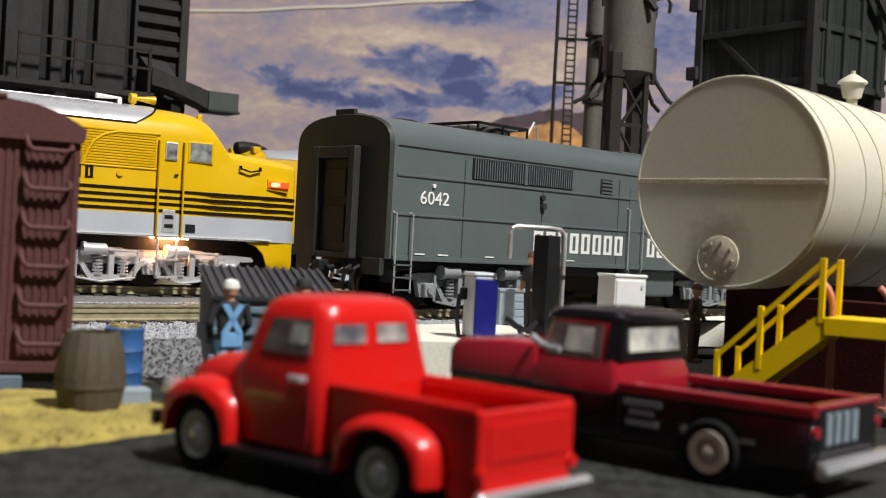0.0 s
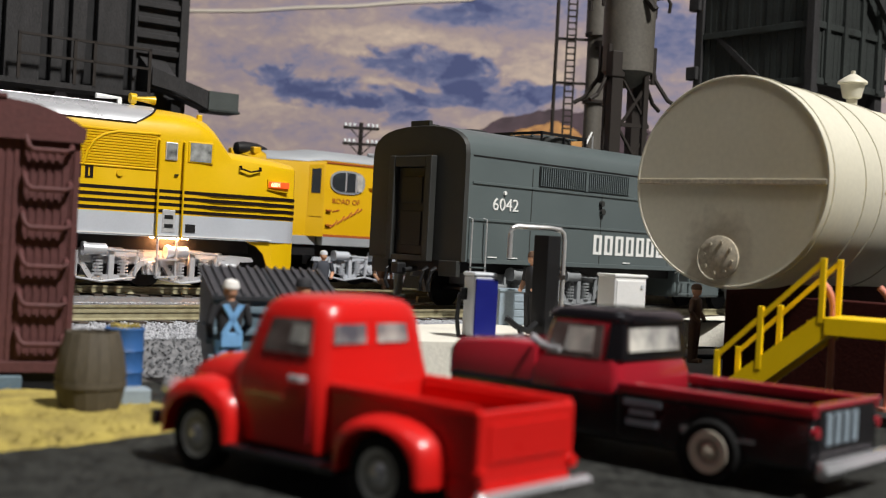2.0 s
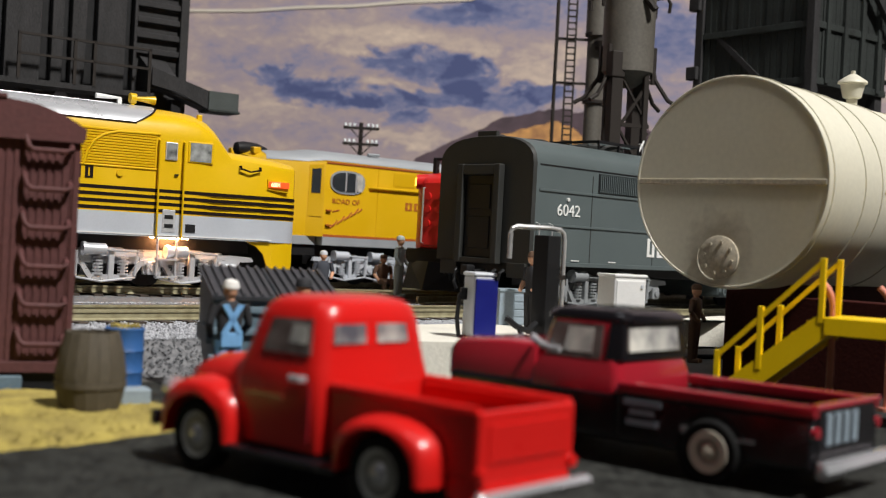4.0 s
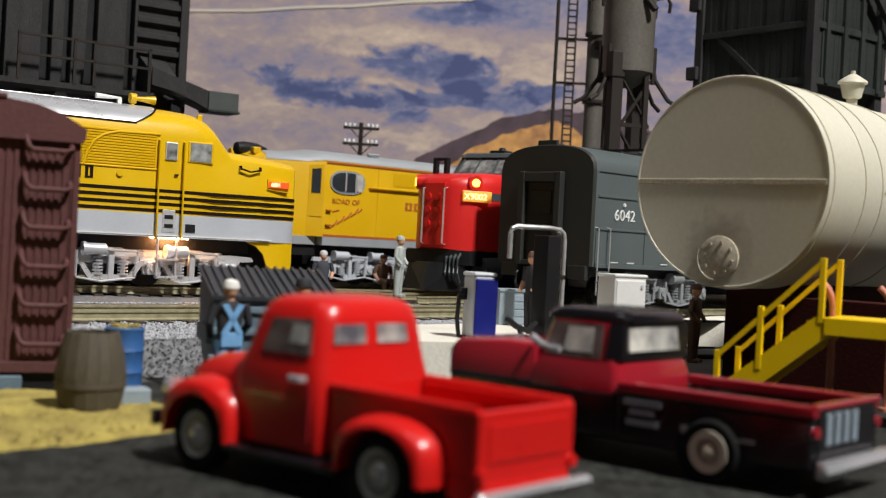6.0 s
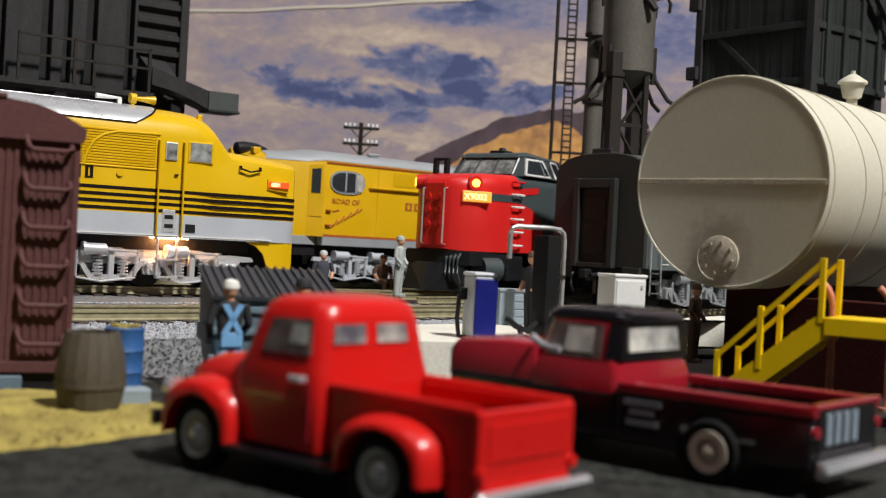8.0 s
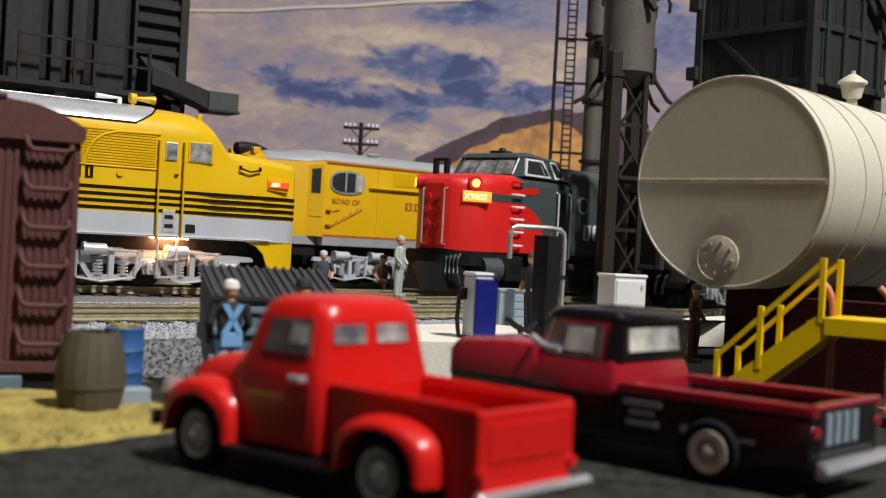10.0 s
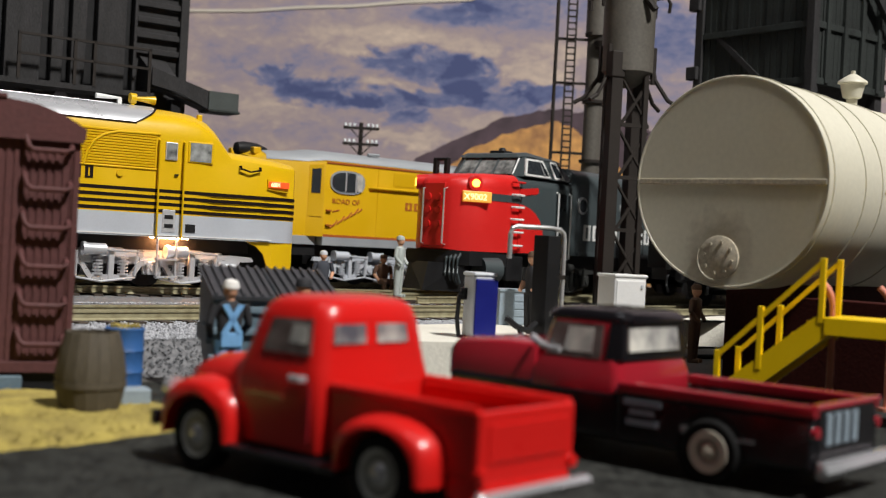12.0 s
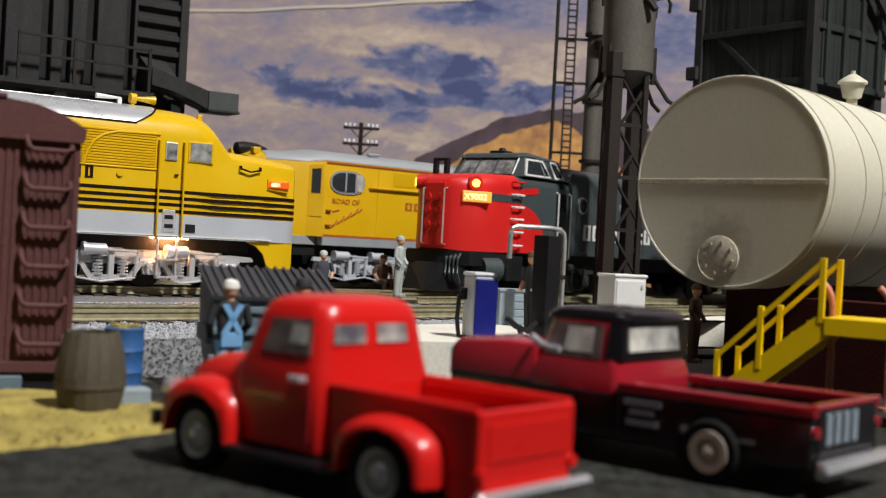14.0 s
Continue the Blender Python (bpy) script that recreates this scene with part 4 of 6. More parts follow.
    part("plough", loft([[(-3.0, 0, .12), (-2.2, -1.45, .12), (-2.1, -1.4, .12), (-2.7, 0, .12)], [(-2.75, 0, 1.0), (-2.35, -1.1, 1.0), (-2.2, -1.1, 1.0), (-2.6, 0, 1.0)]]), "black", th)
    part("plough", loft([[(-3.0, 0, .12), (-2.2, 1.45, .12), (-2.1, 1.4, .12), (-2.7, 0, .12)], [(-2.75, 0, 1.0), (-2.35, 1.1, 1.0), (-2.2, 1.1, 1.0), (-2.6, 0, 1.0)]]), "sp_dark", th)
    for k in range(4):
        part("air_hose", pipe([(-2.3, -.5 - k * .15, 1.35), (-2.55, -.55 - k * .15, 1.15), (-2.65, -.6 - k * .16, .7), (-2.5, -.6 - k * .16, .4)], .045), "km_grey", th)
    part("reservoir", rod((-1.7, -1.2, .85), (-1.0, -1.4, .85), .38, n=18), "km_grey", th)
    part("sand_box", box(-.6, .3, -1.5, -.9, .5, 1.3, .05), "black", th)
    part("underframe", box(-1.0, 20, -1.2, 1.2, .9, 1.4), "black", th)
    bogie(th, 2.6, (-1.8, 0, 1.8), "sp_dark")
    bogie(th, 14, (-1.8, 0, 1.8), "sp_dark")
    return th


red_nosed_diesel()


# ---- yard vehicles ----
def rounded(x0, x1, half, r, z, n=4):
    """A level ring: rectangle with rounded corners."""
    pts = []
    for cx, cy, a0 in ((x1 - r, half - r, 0), (x0 + r, half - r, 90), (x0 + r, -half + r, 180), (x1 - r, -half + r, 270)):
        for i in range(n + 1):
            a = radians(a0 + 90 * i / n)
            pts.append((cx + r * math.cos(a), cy + r * math.sin(a), z))
    return pts


def road_wheel(th, x, y, r, hub, wall=None):
    sg = 1 if y > 0 else -1
    prof = [(0, -.05), (r * .62, -.05), (r * .64, -.11), (r * .9, -.12), (r, -.08), (r, .08), (r * .9, .12), (r * .64, .11), (r * .62, .05), (0, .05)]
    bm = lathe(prof, 28)
    bm.transform(pose(0, 0, 0, 90, 0, 0))
    w = part("wheel", bm, "tyre", th)
    w.matrix_basis = at(x, y, r)
    bm = lathe([(0, .07), (r * .2, .10), (r * .38, .085), (r * .45, .06), (r * .58, .09), (r * .63, .11), (r * .63, .02), (0, .02)], 24)
    bm.transform(pose(0, 0, 0, -90 * sg, 0, 0))
    cap = part("hub_cap", bm, hub, w, "pale pressed hub cap")
    bm = lathe([(0, .135), (r * .16, .13), (r * .24, .11), (r * .27, .08), (0, .08)], 20)
    bm.transform(pose(0, 0, 0, -90 * sg, 0, 0))
    part("hub_centre", bm, "chrome" if not wall else hub, cap)
    bm = lathe([(r * .30, .07), (r * .32, .092), (r * .50, .088), (r * .52, .07)], 24)
    bm.transform(pose(0, 0, 0, -90 * sg, 0, 0))
    part("hub_groove", bm, "hub_shade", cap)
    if wall:
        ring = [[(k * math.cos(a), k * math.sin(a), z) for a in [i * 2 * math.pi / 28 for i in range(28)]] for k, z in ((r * .38, .075), (r * .40, .13), (r * .64, .13), (r * .66, .10))]
        bm = loft(ring, caps=False)
        bm.transform(pose(0, 0, 0, -90 * sg, 0, 0))
        part("whitewall", bm, wall, w, "cream wheel ring")


def fender(x, y0, y1, rear, height, r, wheel_r, material, th, name):
    """A bulging fender with its wheel arch."""
    outer = [(x + rear, .34), (x + rear, .55)]
    for i in range(11):
        a = math.pi * (1 - i / 10)
        outer.append((x + r * 1.0 * math.cos(a), .52 + (height - .52) * math.sin(a) ** .7))
    outer += [(x + r, .34)]
    inner = []
    for i in range(9):
        a = math.pi * i / 8
        inner.append((x + (wheel_r + .10) * math.cos(a), wheel_r + (wheel_r + .08) * math.sin(a) ** .9 * .95))
    prof = outer[2:] + [(x + wheel_r + .10, .34)] + inner + [(x - wheel_r - .10, .34), (x - r, .34)]
    sg = 1 if y1 > 0 else -1
    rings = []
    cx, cz = x, wheel_r + .2
    for y, k in ((y0, 1.0), (y1 - sg * .28, .995), (y1 - sg * .20, .98), (y1 - sg * .13, .955), (y1 - sg * .07, .92), (y1 - sg * .025, .88), (y1, .84)):
        ring = []
        for px, pz in prof:
            d = math.hypot((px - x) / r, (pz - .34) / (height - .34))
            keep = 1 if d < .80 else 0
            f = 1 if keep else k
            ring.append((cx + (px - cx) * f, y, .34 + (pz - .34) * f))
        rings.append(ring)
    part(name, loft(rings, angle=62), material, th)


def red_pickup():
    th = thing("red_pickup_truck", "glossy red 1950s die-cast pickup truck on the asphalt", "toy truck", at(.10, 10.98, 0, 139.6), "pickups in the yard")
    # bed
    part("bed_floor", box(-.90, .82, -.62, .62, .52, .58), "truck_red", th)
    for sy in (-1, 1):
        a, b = sorted((sy * .60, sy * .68))
        part("bed_side", box(-.90, .82, a, b, .45, 1.02, .02), "truck_red", th)
        part("bed_rail", pipe([(-.92, sy * .66, 1.02), (.82, sy * .66, 1.04)], .05), "truck_red", th)
    tg = part("tailgate", box(-.97, -.90, -.70, .70, .42, 1.03, .03), "truck_red", th)
    part("tailgate_panel", box(-.985, -.965, -.58, .58, .58, .92, .01), "truck_red", tg)
    part("rear_valance", loft([rounded(-1.00, -.6, .70, .08, .26), rounded(-.96, -.6, .68, .06, .45)]), "truck_red", th)
    bm = loft([rounded(-1.10, -1.02, .80, .03, .28), rounded(-1.13, -1.02, .82, .03, .32), rounded(-1.10, -1.02, .80, .03, .37)])
    part("rear_bumper", bm, "chrome", th, "chrome bumper")
    for y in (.5, -.5):
        part("tail_lamp", rod((-1.01, y * 1.3, .50), (-.93, y * 1.3, .50), .06), "truck_red", th)
    # cab
    rings = [rounded(.86, 2.10, .76, .10, .40), rounded(.84, 2.13, .80, .14, .75), rounded(.84, 2.11, .80, .16, 1.02), rounded(.87, 2.07, .78, .18, 1.18),
             rounded(.89, 2.02, .75, .20, 1.34), rounded(.92, 1.94, .71, .22, 1.62), rounded(.95, 1.88, .67, .24, 1.75), rounded(1.02, 1.80, .60, .25, 1.82), rounded(1.18, 1.65, .44, .18, 1.855)]
    part("cab", loft(rings, angle=60), "truck_red", th)
    for y0, y1 in ((-.42, .02), (.18, .60)):
        part("rear_window", loft([[(.878, y0, 1.42), (.878, y1, 1.42), (.905, y1 * .96, 1.60), (.905, y0 * .96, 1.60)], [(.95, y0, 1.42), (.95, y1, 1.42), (.97, y1 * .96, 1.60), (.97, y0 * .96, 1.60)]]), "glass_pale", th)
    for sg in (-1, 1):
        def side(pts, o):
            return [(x, sg * (.79 - (z - 1.18) * .18 + o), z) for x, z in pts]
        pts = [(1.04, 1.30), (1.70, 1.30), (1.62, 1.62), (1.08, 1.64)]
        part("side_window", loft([side(pts, .0 - .03), side(pts, .005)]), "glass_cab", th)
        # added pale plate imitates the bright spot of light in this side window
        part("quarter_light", loft([side([(1.10, 1.40), (1.34, 1.40), (1.32, 1.58), (1.12, 1.58)], 0), side([(1.10, 1.40), (1.34, 1.40), (1.32, 1.58), (1.12, 1.58)], .01)]), "glass_pale", th)
        part("door_seam", pipe([(.98, sg * .803, .5), (.98, sg * .806, 1.05)], .008), "pick_red", th)
        part("door_handle", pipe([(1.05, sg * .80, 1.08), (1.06, sg * .85, 1.08), (1.20, sg * .85, 1.08)], .035), "chrome", th)
        part("running_board", box(.5, 2.1, *sorted((sg * .62, sg * .92)), .28, .36, .03), "pick_black", th, "dark running board")
    ws = [[(1.97, -.6, 1.24), (1.97, .6, 1.24), (1.88, .54, 1.64), (1.88, -.54, 1.64)], [(2.06, -.6, 1.24), (2.06, .6, 1.24), (1.96, .54, 1.64), (1.96, -.54, 1.64)]]
    part("windscreen", loft(ws), "glass_pale", th)
    # hood and front
    def hood(x, w, top, lo=.45):
        return [(x, -w, lo), (x, -w, top - .22), (x, -w * .88, top - .08), (x, -w * .5, top), (x, w * .5, top), (x, w * .88, top - .08), (x, w, top - .22), (x, w, lo)]
    part("hood", loft([hood(1.95, .72, 1.20), hood(2.4, .68, 1.19), hood(2.85, .60, 1.14), hood(3.1, .52, 1.04), hood(3.2, .44, .88)], angle=60), "truck_red", th)
    for sg in (-1, 1):
        fender(2.52, sg * .42, sg * .93, 0, .97, .60, .36, "truck_red", th, "front_fender")
        fender(0, sg * .60, sg * .93, 0, .90, .60, .36, "truck_red", th, "rear_fender")
        part("headlamp", rod((3.08, sg * .70, .76), (3.19, sg * .70, .76), .12), "chrome", th)
        for x in (0, 2.52):
            road_wheel(th, x, sg * .77, .37, "hub")
    part("front_bumper", box(3.24, 3.34, -.85, .85, .36, .52, .03), "pick_black", th)
    part("chassis", box(-.85, 3.1, -.45, .45, .25, .50, .02), "black", th)
    for sg in (-1, 1):
        part("lettering_bar", box(1.35, 1.85, *sorted((sg * .79, sg * .812)), .86, .90), "pick_red", th)
    return th


red_pickup()


def maroon_pickup():
    th = thing("maroon_pickup_truck", "two-tone maroon and black die-cast pickup truck with whitewall tyres", "toy truck", at(3.52, 13.30, 0, 139.0), "pickups in the yard")
    half = .86
    for sg in (-1, 1):
        part("bed_side", box(-1.12, 1.2, *sorted((sg * .74, sg * half)), .30, .84, .04), "pick_black", th, "black lower bed side")
        part("bed_top", box(-1.14, 1.2, *sorted((sg * .74, sg * (half + .005))), .84, .97, .03), "pick_red", th)
        part("lettering_bar", box(.62, 1.10, *sorted((sg * (half + .0), sg * (half + .012))), .72, .79), "crate_grey", th)
        part("lettering_bar", box(.70, 1.02, *sorted((sg * (half + .0), sg * (half + .012))), .62, .68), "crate_grey", th)
        part("lettering_bar", box(.64, 1.06, *sorted((sg * (half + .0), sg * (half + .012))), .50, .57), "crate_grey", th)
        part("front_side", box(1.2, 3.70, *sorted((sg * .45, sg * half)), .30, .84, .06), "pick_black", th, "black lower body side")
        part("side_trim", box(-.5, -.2, *sorted((sg * half, sg * (half + .015))), .50, .53), "chrome", th)
        part("side_trim", box(.28, .36, *sorted((sg * half, sg * (half + .02))), .50, .58), "chrome", th)
    part("bed_floor", box(-1.09, 1.2, -.75, .75, .45, .52), "pick_black", th)
    tg = part("tailgate", box(-1.14, -1.07, -.74, .74, .38, .96, .02), "pick_black", th, "black tailgate")
    part("tailgate_cap", box(-1.155, -1.06, -.85, .85, .92, .985, .02), "pick_red", tg)
    for k in range(4):
        part("tailgate_bar", box(-1.162, -1.135, .46 - k * .22, .58 - k * .22, .55, .88, .01), "crate_grey", tg, "pale grey upright bar")
    bm = loft([rounded(-1.30, -1.18, .90, .05, .26), rounded(-1.34, -1.18, .92, .05, .33), rounded(-1.30, -1.18, .90, .05, .42)])
    part("rear_bumper", bm, "chrome", th, "chrome bumper")
    for y in (.80, -.80):
        part("tail_lamp", rod((-1.16, y, .70), (-1.1, y, .70), .06), "pick_red", th)
    rings = [rounded(1.2, 2.5, .84, .08, .45), rounded(1.2, 2.5, .85, .10, .80), rounded(1.2, 2.48, .84, .12, .98), rounded(1.24, 2.42, .80, .14, 1.14)]
    part("cab", loft(rings, angle=60), "pick_red", th)
    rings = [rounded(1.24, 2.42, .80, .14, 1.10), rounded(1.26, 2.36, .76, .14, 1.30), rounded(1.29, 2.28, .72, .15, 1.60)]
    part("cab_upper", loft(rings, angle=60), "pick_red", th)
    rings = [rounded(1.22, 2.36, .71, .16, 1.60), rounded(1.20, 2.38, .72, .17, 1.65), rounded(1.26, 2.3, .67, .18, 1.73), rounded(1.42, 2.1, .48, .18, 1.765)]
    part("cab_roof", loft(rings, angle=60), "pick_black", th, "glossy black roof")
    part("rear_panel", loft([[(1.225, -.74, 1.18), (1.225, .74, 1.18), (1.265, .69, 1.60), (1.265, -.69, 1.60)], [(1.42, -.80, 1.18), (1.42, .80, 1.18), (1.40, .735, 1.60), (1.40, -.735, 1.60)]]), "pick_black", th)
    part("rear_window", loft([[(1.205, -.50, 1.28), (1.205, .62, 1.28), (1.235, .60, 1.55), (1.235, -.47, 1.55)], [(1.3, -.50, 1.28), (1.3, .62, 1.28), (1.3, .60, 1.55), (1.3, -.47, 1.55)]]), "glass_pale", th)
    for sg in (-1, 1):
        def side(pts, o):
            return [(x, sg * (.80 - (z - 1.10) * .155 + o), z) for x, z in pts]
        pts = [(1.50, 1.18), (2.26, 1.18), (2.20, 1.57), (1.50, 1.57)]
        part("side_window", loft([side(pts, -.03), side(pts, .006)]), "glass_cab", th)
        pts = [(1.62, 1.24), (2.02, 1.24), (1.98, 1.53), (1.62, 1.53)]
        part("quarter_light", loft([side(pts, 0), side(pts, .012)]), "glass_pale", th)
        part("wing_mirror", pipe([(2.42, sg * .84, 1.36), (2.36, sg * .90, 1.34), (2.22, sg * .92, 1.28), (2.10, sg * .92, 1.25), (1.98, sg * .91, 1.25)], .045), "chrome", th)
        for x in (0, 2.9):
            part("wheel_well", rod((x, sg * .85, .36), (x, sg * .863, .36), .40, n=28), "tyre", th)
            road_wheel(th, x, sg * .80, .35, "cream", "cream")
    def hood(x, w, top, lo=.78):
        return [(x, -w, lo), (x, -w, top - .07), (x, -w * .93, top - .015), (x, -w * .5, top), (x, w * .5, top), (x, w * .93, top - .015), (x, w, top - .07), (x, w, lo)]
    part("hood", loft([hood(2.4, .82, 1.30), hood(2.9, .82, 1.30), hood(3.62, .82, 1.26), hood(3.74, .80, 1.16)], angle=60), "pick_red", th)
    part("windscreen", loft([[(2.34, -.66, 1.14), (2.34, .66, 1.14), (2.24, .6, 1.58), (2.24, -.6, 1.58)], [(2.43, -.66, 1.14), (2.43, .66, 1.14), (2.31, .6, 1.58), (2.31, -.6, 1.58)]]), "glass_pale", th)
    part("front_bumper", box(3.72, 3.84, -.9, .9, .36, .5, .03), "chrome", th)
    part("chassis", box(-1.1, 3.4, -.5, .5, .22, .46, .02), "black", th)
    return th


maroon_pickup()


# ---- storage tank, stair and base ----
def storage_tank():
    th = thing("storage_tank", "large cream storage tank with rusty manhole on oxide brown base", "storage tank", at(5.32, 22.5, .02, 48))
    R, cz, L = 2.02, 3.86, 11.0
    def disc(x, r, n=72):
        return [(x, r * math.cos(a), cz + r * math.sin(a)) for a in [k * 2 * math.pi / n for k in range(n)]]
    sh = part("shell", loft([disc(.012, R - .06), disc(.012, R - .05), disc(.0, R - .042), disc(.0, R - .012), disc(.02, R), disc(L, R)], angle=50), "tank", th)
    for x in (.16, 1.55, 2.35, 4.2, 5.9, 7.6):
        part("weld_band", loft([disc(x, R), disc(x, R + .022), disc(x + .06, R + .022), disc(x + .06, R)], caps=False), "tank", sh)
    part("end_seam", box(-.012, .04, -R + .06, R - .06, cz - .05, cz + .05, .008), "tank_stain", sh, "grimy seam strip")
    part("side_seam", box(2.4, L, -R - .02, -R + .02, cz - .03, cz + .03), "tank", sh)
    my, mz = .11, 2.41
    mh = part("manhole", loft([[(x, my + r * math.cos(a), mz + r * math.sin(a)) for a in [k * 2 * math.pi / 40 for k in range(40)]] for x, r in ((.01, .42), (-.025, .42), (-.035, .40), (-.035, .02))]), "tank_stain", th, "rust-stained round manhole cover")
    for k in range(8):
        a = k * math.pi / 4 + .2
        y, z = my + .30 * math.cos(a), mz + .30 * math.sin(a)
        part("bolt", rod((-.06, y, z), (-.02, y, z), .035, n=6), "tank_stain", mh)
    # raised cream arc imitates the crescent highlight on the cover's rim
    part("rim_wire", pipe([(-.05, my + .43 * math.cos(radians(t)), mz + .43 * math.sin(radians(t))) for t in range(-80, 21, 10)], .014), "tank", mh)
    part("vent", lathe([(.12, cz + R - .1), (.12, cz + R + .22), (.20, cz + R + .25), (.27, cz + R + .55), (.33, cz + R + .57), (.31, cz + R + .62), (.10, cz + R + .76), (.05, cz + R + .78), (.05, cz + R + .85), (0, cz + R + .85)], 24, centre=(5.4, 0)), "tank", th, "cream mushroom vent")
    part("cradle", extrude([(-.68, 0), (.68, 0), (.68, 2.02)] + [(1.98 * math.sin(radians(a)), cz - 1.98 * math.cos(radians(a))) for a in range(18, -19, -6)] + [(-.68, 2.02)], "x", 1.42, L - .6), "brick_red", th, "oxide brown base block")
    part("foundation_wall", box(1.42, 2.2, -3.9, .66, 0, 1.72, .02), "brick_red", th, "oxide brown foundation wall")
    return th


storage_tank()


def yellow_stair():
    th = thing("yellow_stair", "bright yellow steel stair with handrails and landing", "stairs", at(5.84, 18.2, 0, -31))
    W, zd, run = 1.12, 1.60, 1.85
    n = 8
    for y in (0, W):
        prof = [(-run, -.0), (-run + .42, 0), (.12, zd - .28), (.12, zd), (-.08, zd), (-run, .14)]
        part("stringer", extrude(prof, "y", y - .035, y + .035), "stair", th)
    for i in range(n):
        t = (i + .7) / n
        part("tread", box(-run + run * t - .15, -run + run * t + .12, .03, W - .03, zd * t - .05, zd * t - .01), "stair", th)
    part("soffit", loft([[(-run + .25, .03, 0), (-run + .25, W - .03, 0), (.12, W - .03, zd - .22), (.12, .03, zd - .22)], [(-run + .25, .03, .06), (-run + .25, W - .03, .06), (.12, W - .03, zd - .16), (.12, .03, zd - .16)]]), "stair", th)
    part("landing", box(.05, 3.4, -.05, W + .05, zd - .28, zd, .015), "stair", th)
    for x in (1.4, 3.2):
        for y in (.1, W - .1):
            part("leg", box(x - .05, x + .05, y - .05, y + .05, 0, zd - .26), "stair", th)
    hr = .90
    for y in (0, W):
        for x in (-run + .26, -run / 2, 0.0):
            z = max(.03, (x + run) / run * zd - (.17 if x < -1 else 0))
            part("post", box(x - .045, x + .045, y - .045, y + .045, z - .1, z + hr, .01), "stair", th)
        for k in (hr,):
            a, b = (-run + .26, .02 + k), (0.0, zd + k)
            bm = loft([[(a[0], y - .04, a[1] - .10), (a[0], y + .04, a[1] - .10), (a[0], y + .04, a[1]), (a[0], y - .04, a[1])],
                       [(b[0], y - .04, b[1] - .10), (b[0], y + .04, b[1] - .10), (b[0], y + .04, b[1]), (b[0], y - .04, b[1])]])
            part("handrail", bm, "stair", th)
    return th


yellow_stair()


def standpipe(x, y, top, bend):
    th = thing("standpipe", "salmon painted bent pipe beside the tank base", "pipe", at(x, y, 0, 0), "salmon pipes")
    part("pipe", pipe([(0, 0, 0), (0, 0, top - .25), (-.04, 0, top - .1), (-bend * .5, 0, top), (-bend, .05, top + .12)], .058, 12), "pink", th)
    part("flange", rod((0, 0, 0), (0, 0, .06), .16), "pink", th)


standpipe(6.35, 19.2, 2.0, .18)
standpipe(7.56, 19.9, 1.95, .2)


# ---- boxcar, barrel, drum ----
def boxcar():
    """Only the end faces the yard: ribbed wall, ladder and rounded roof line; right corner at x = 0."""
    th = thing("boxcar", "weathered oxide red ribbed boxcar with end ladder", "boxcar", at(-5.31, 17.1, 0, 23))
    W, D, z0, z1 = 2.9, 12.0, .30, 3.70
    part("body", box(-W, 0, 0, D, z0, z1, .02), "boxcar", th)
    rb = None
    for i in range(26):
        x = -.06 - i * .11
        o = part("wall_rib", box(-.03, .03, -.022, .01, z0 + .12, z1 - .05, .0), "boxcar", th) if rb is None else new("wall_rib", rb.data)
        rb = rb or o
        o.parent = th
        o.matrix_basis = at(x, 0, 0)
    part("corner_post", box(-.06, .03, -.05, .08, z0, z1, .01), "boxcar", th)
    part("sill", box(-W, .02, -.06, .1, z0 - .02, z0 + .14, .01), "boxcar", th)
    roof = [(.09, z1 - .06), (.09, z1 + .06), (-.06, z1 + .15), (-.28, z1 + .27), (-.60, z1 + .37), (-1.0, z1 + .42), (-1.45, z1 + .44), (-1.9, z1 + .42), (-2.4, z1 + .34), (-2.8, z1 + .2), (-W - .09, z1 + .06), (-W - .09, z1 - .06)]
    part("roof", extrude(roof, "y", -.09, D), "boxcar", th)
    part("end_fascia", extrude([(x, z + .02) for x, z in roof[1:-1]] + [(-W - .05, z1 - .12), (.05, z1 - .12)], "y", -.12, -.04), "boxcar", th)
    part("running_board", box(-1.9, -1.0, -.15, D, z1 + .44, z1 + .50, .01), "boxcar", th)
    for i in range(6):
        z = z0 + .40 + i * .55
        l0, l1 = -.72, -.10
        bm = pipe([(l0, 0, z + .20), (l0, -.10, z + .17), (l0 + .03, -.14, z + .04), (l0 + .10, -.15, z - .01), (l1 - .06, -.15, z - .01), (l1, -.14, z + .04), (l1, -.02, z + .10)], .04)
        part("ladder_rung", bm, "boxcar", th)
    # flush black box stands in for the shade below the car body
    part("underframe", box(-W + .02, -.02, .03, D, .0, z0, .02), "black", th)
    part("end_step", box(-2.7, -.62, -.12, .02, .02, .24, .02), "dumpster", th, "pale grey end footing")
    return th


boxcar()


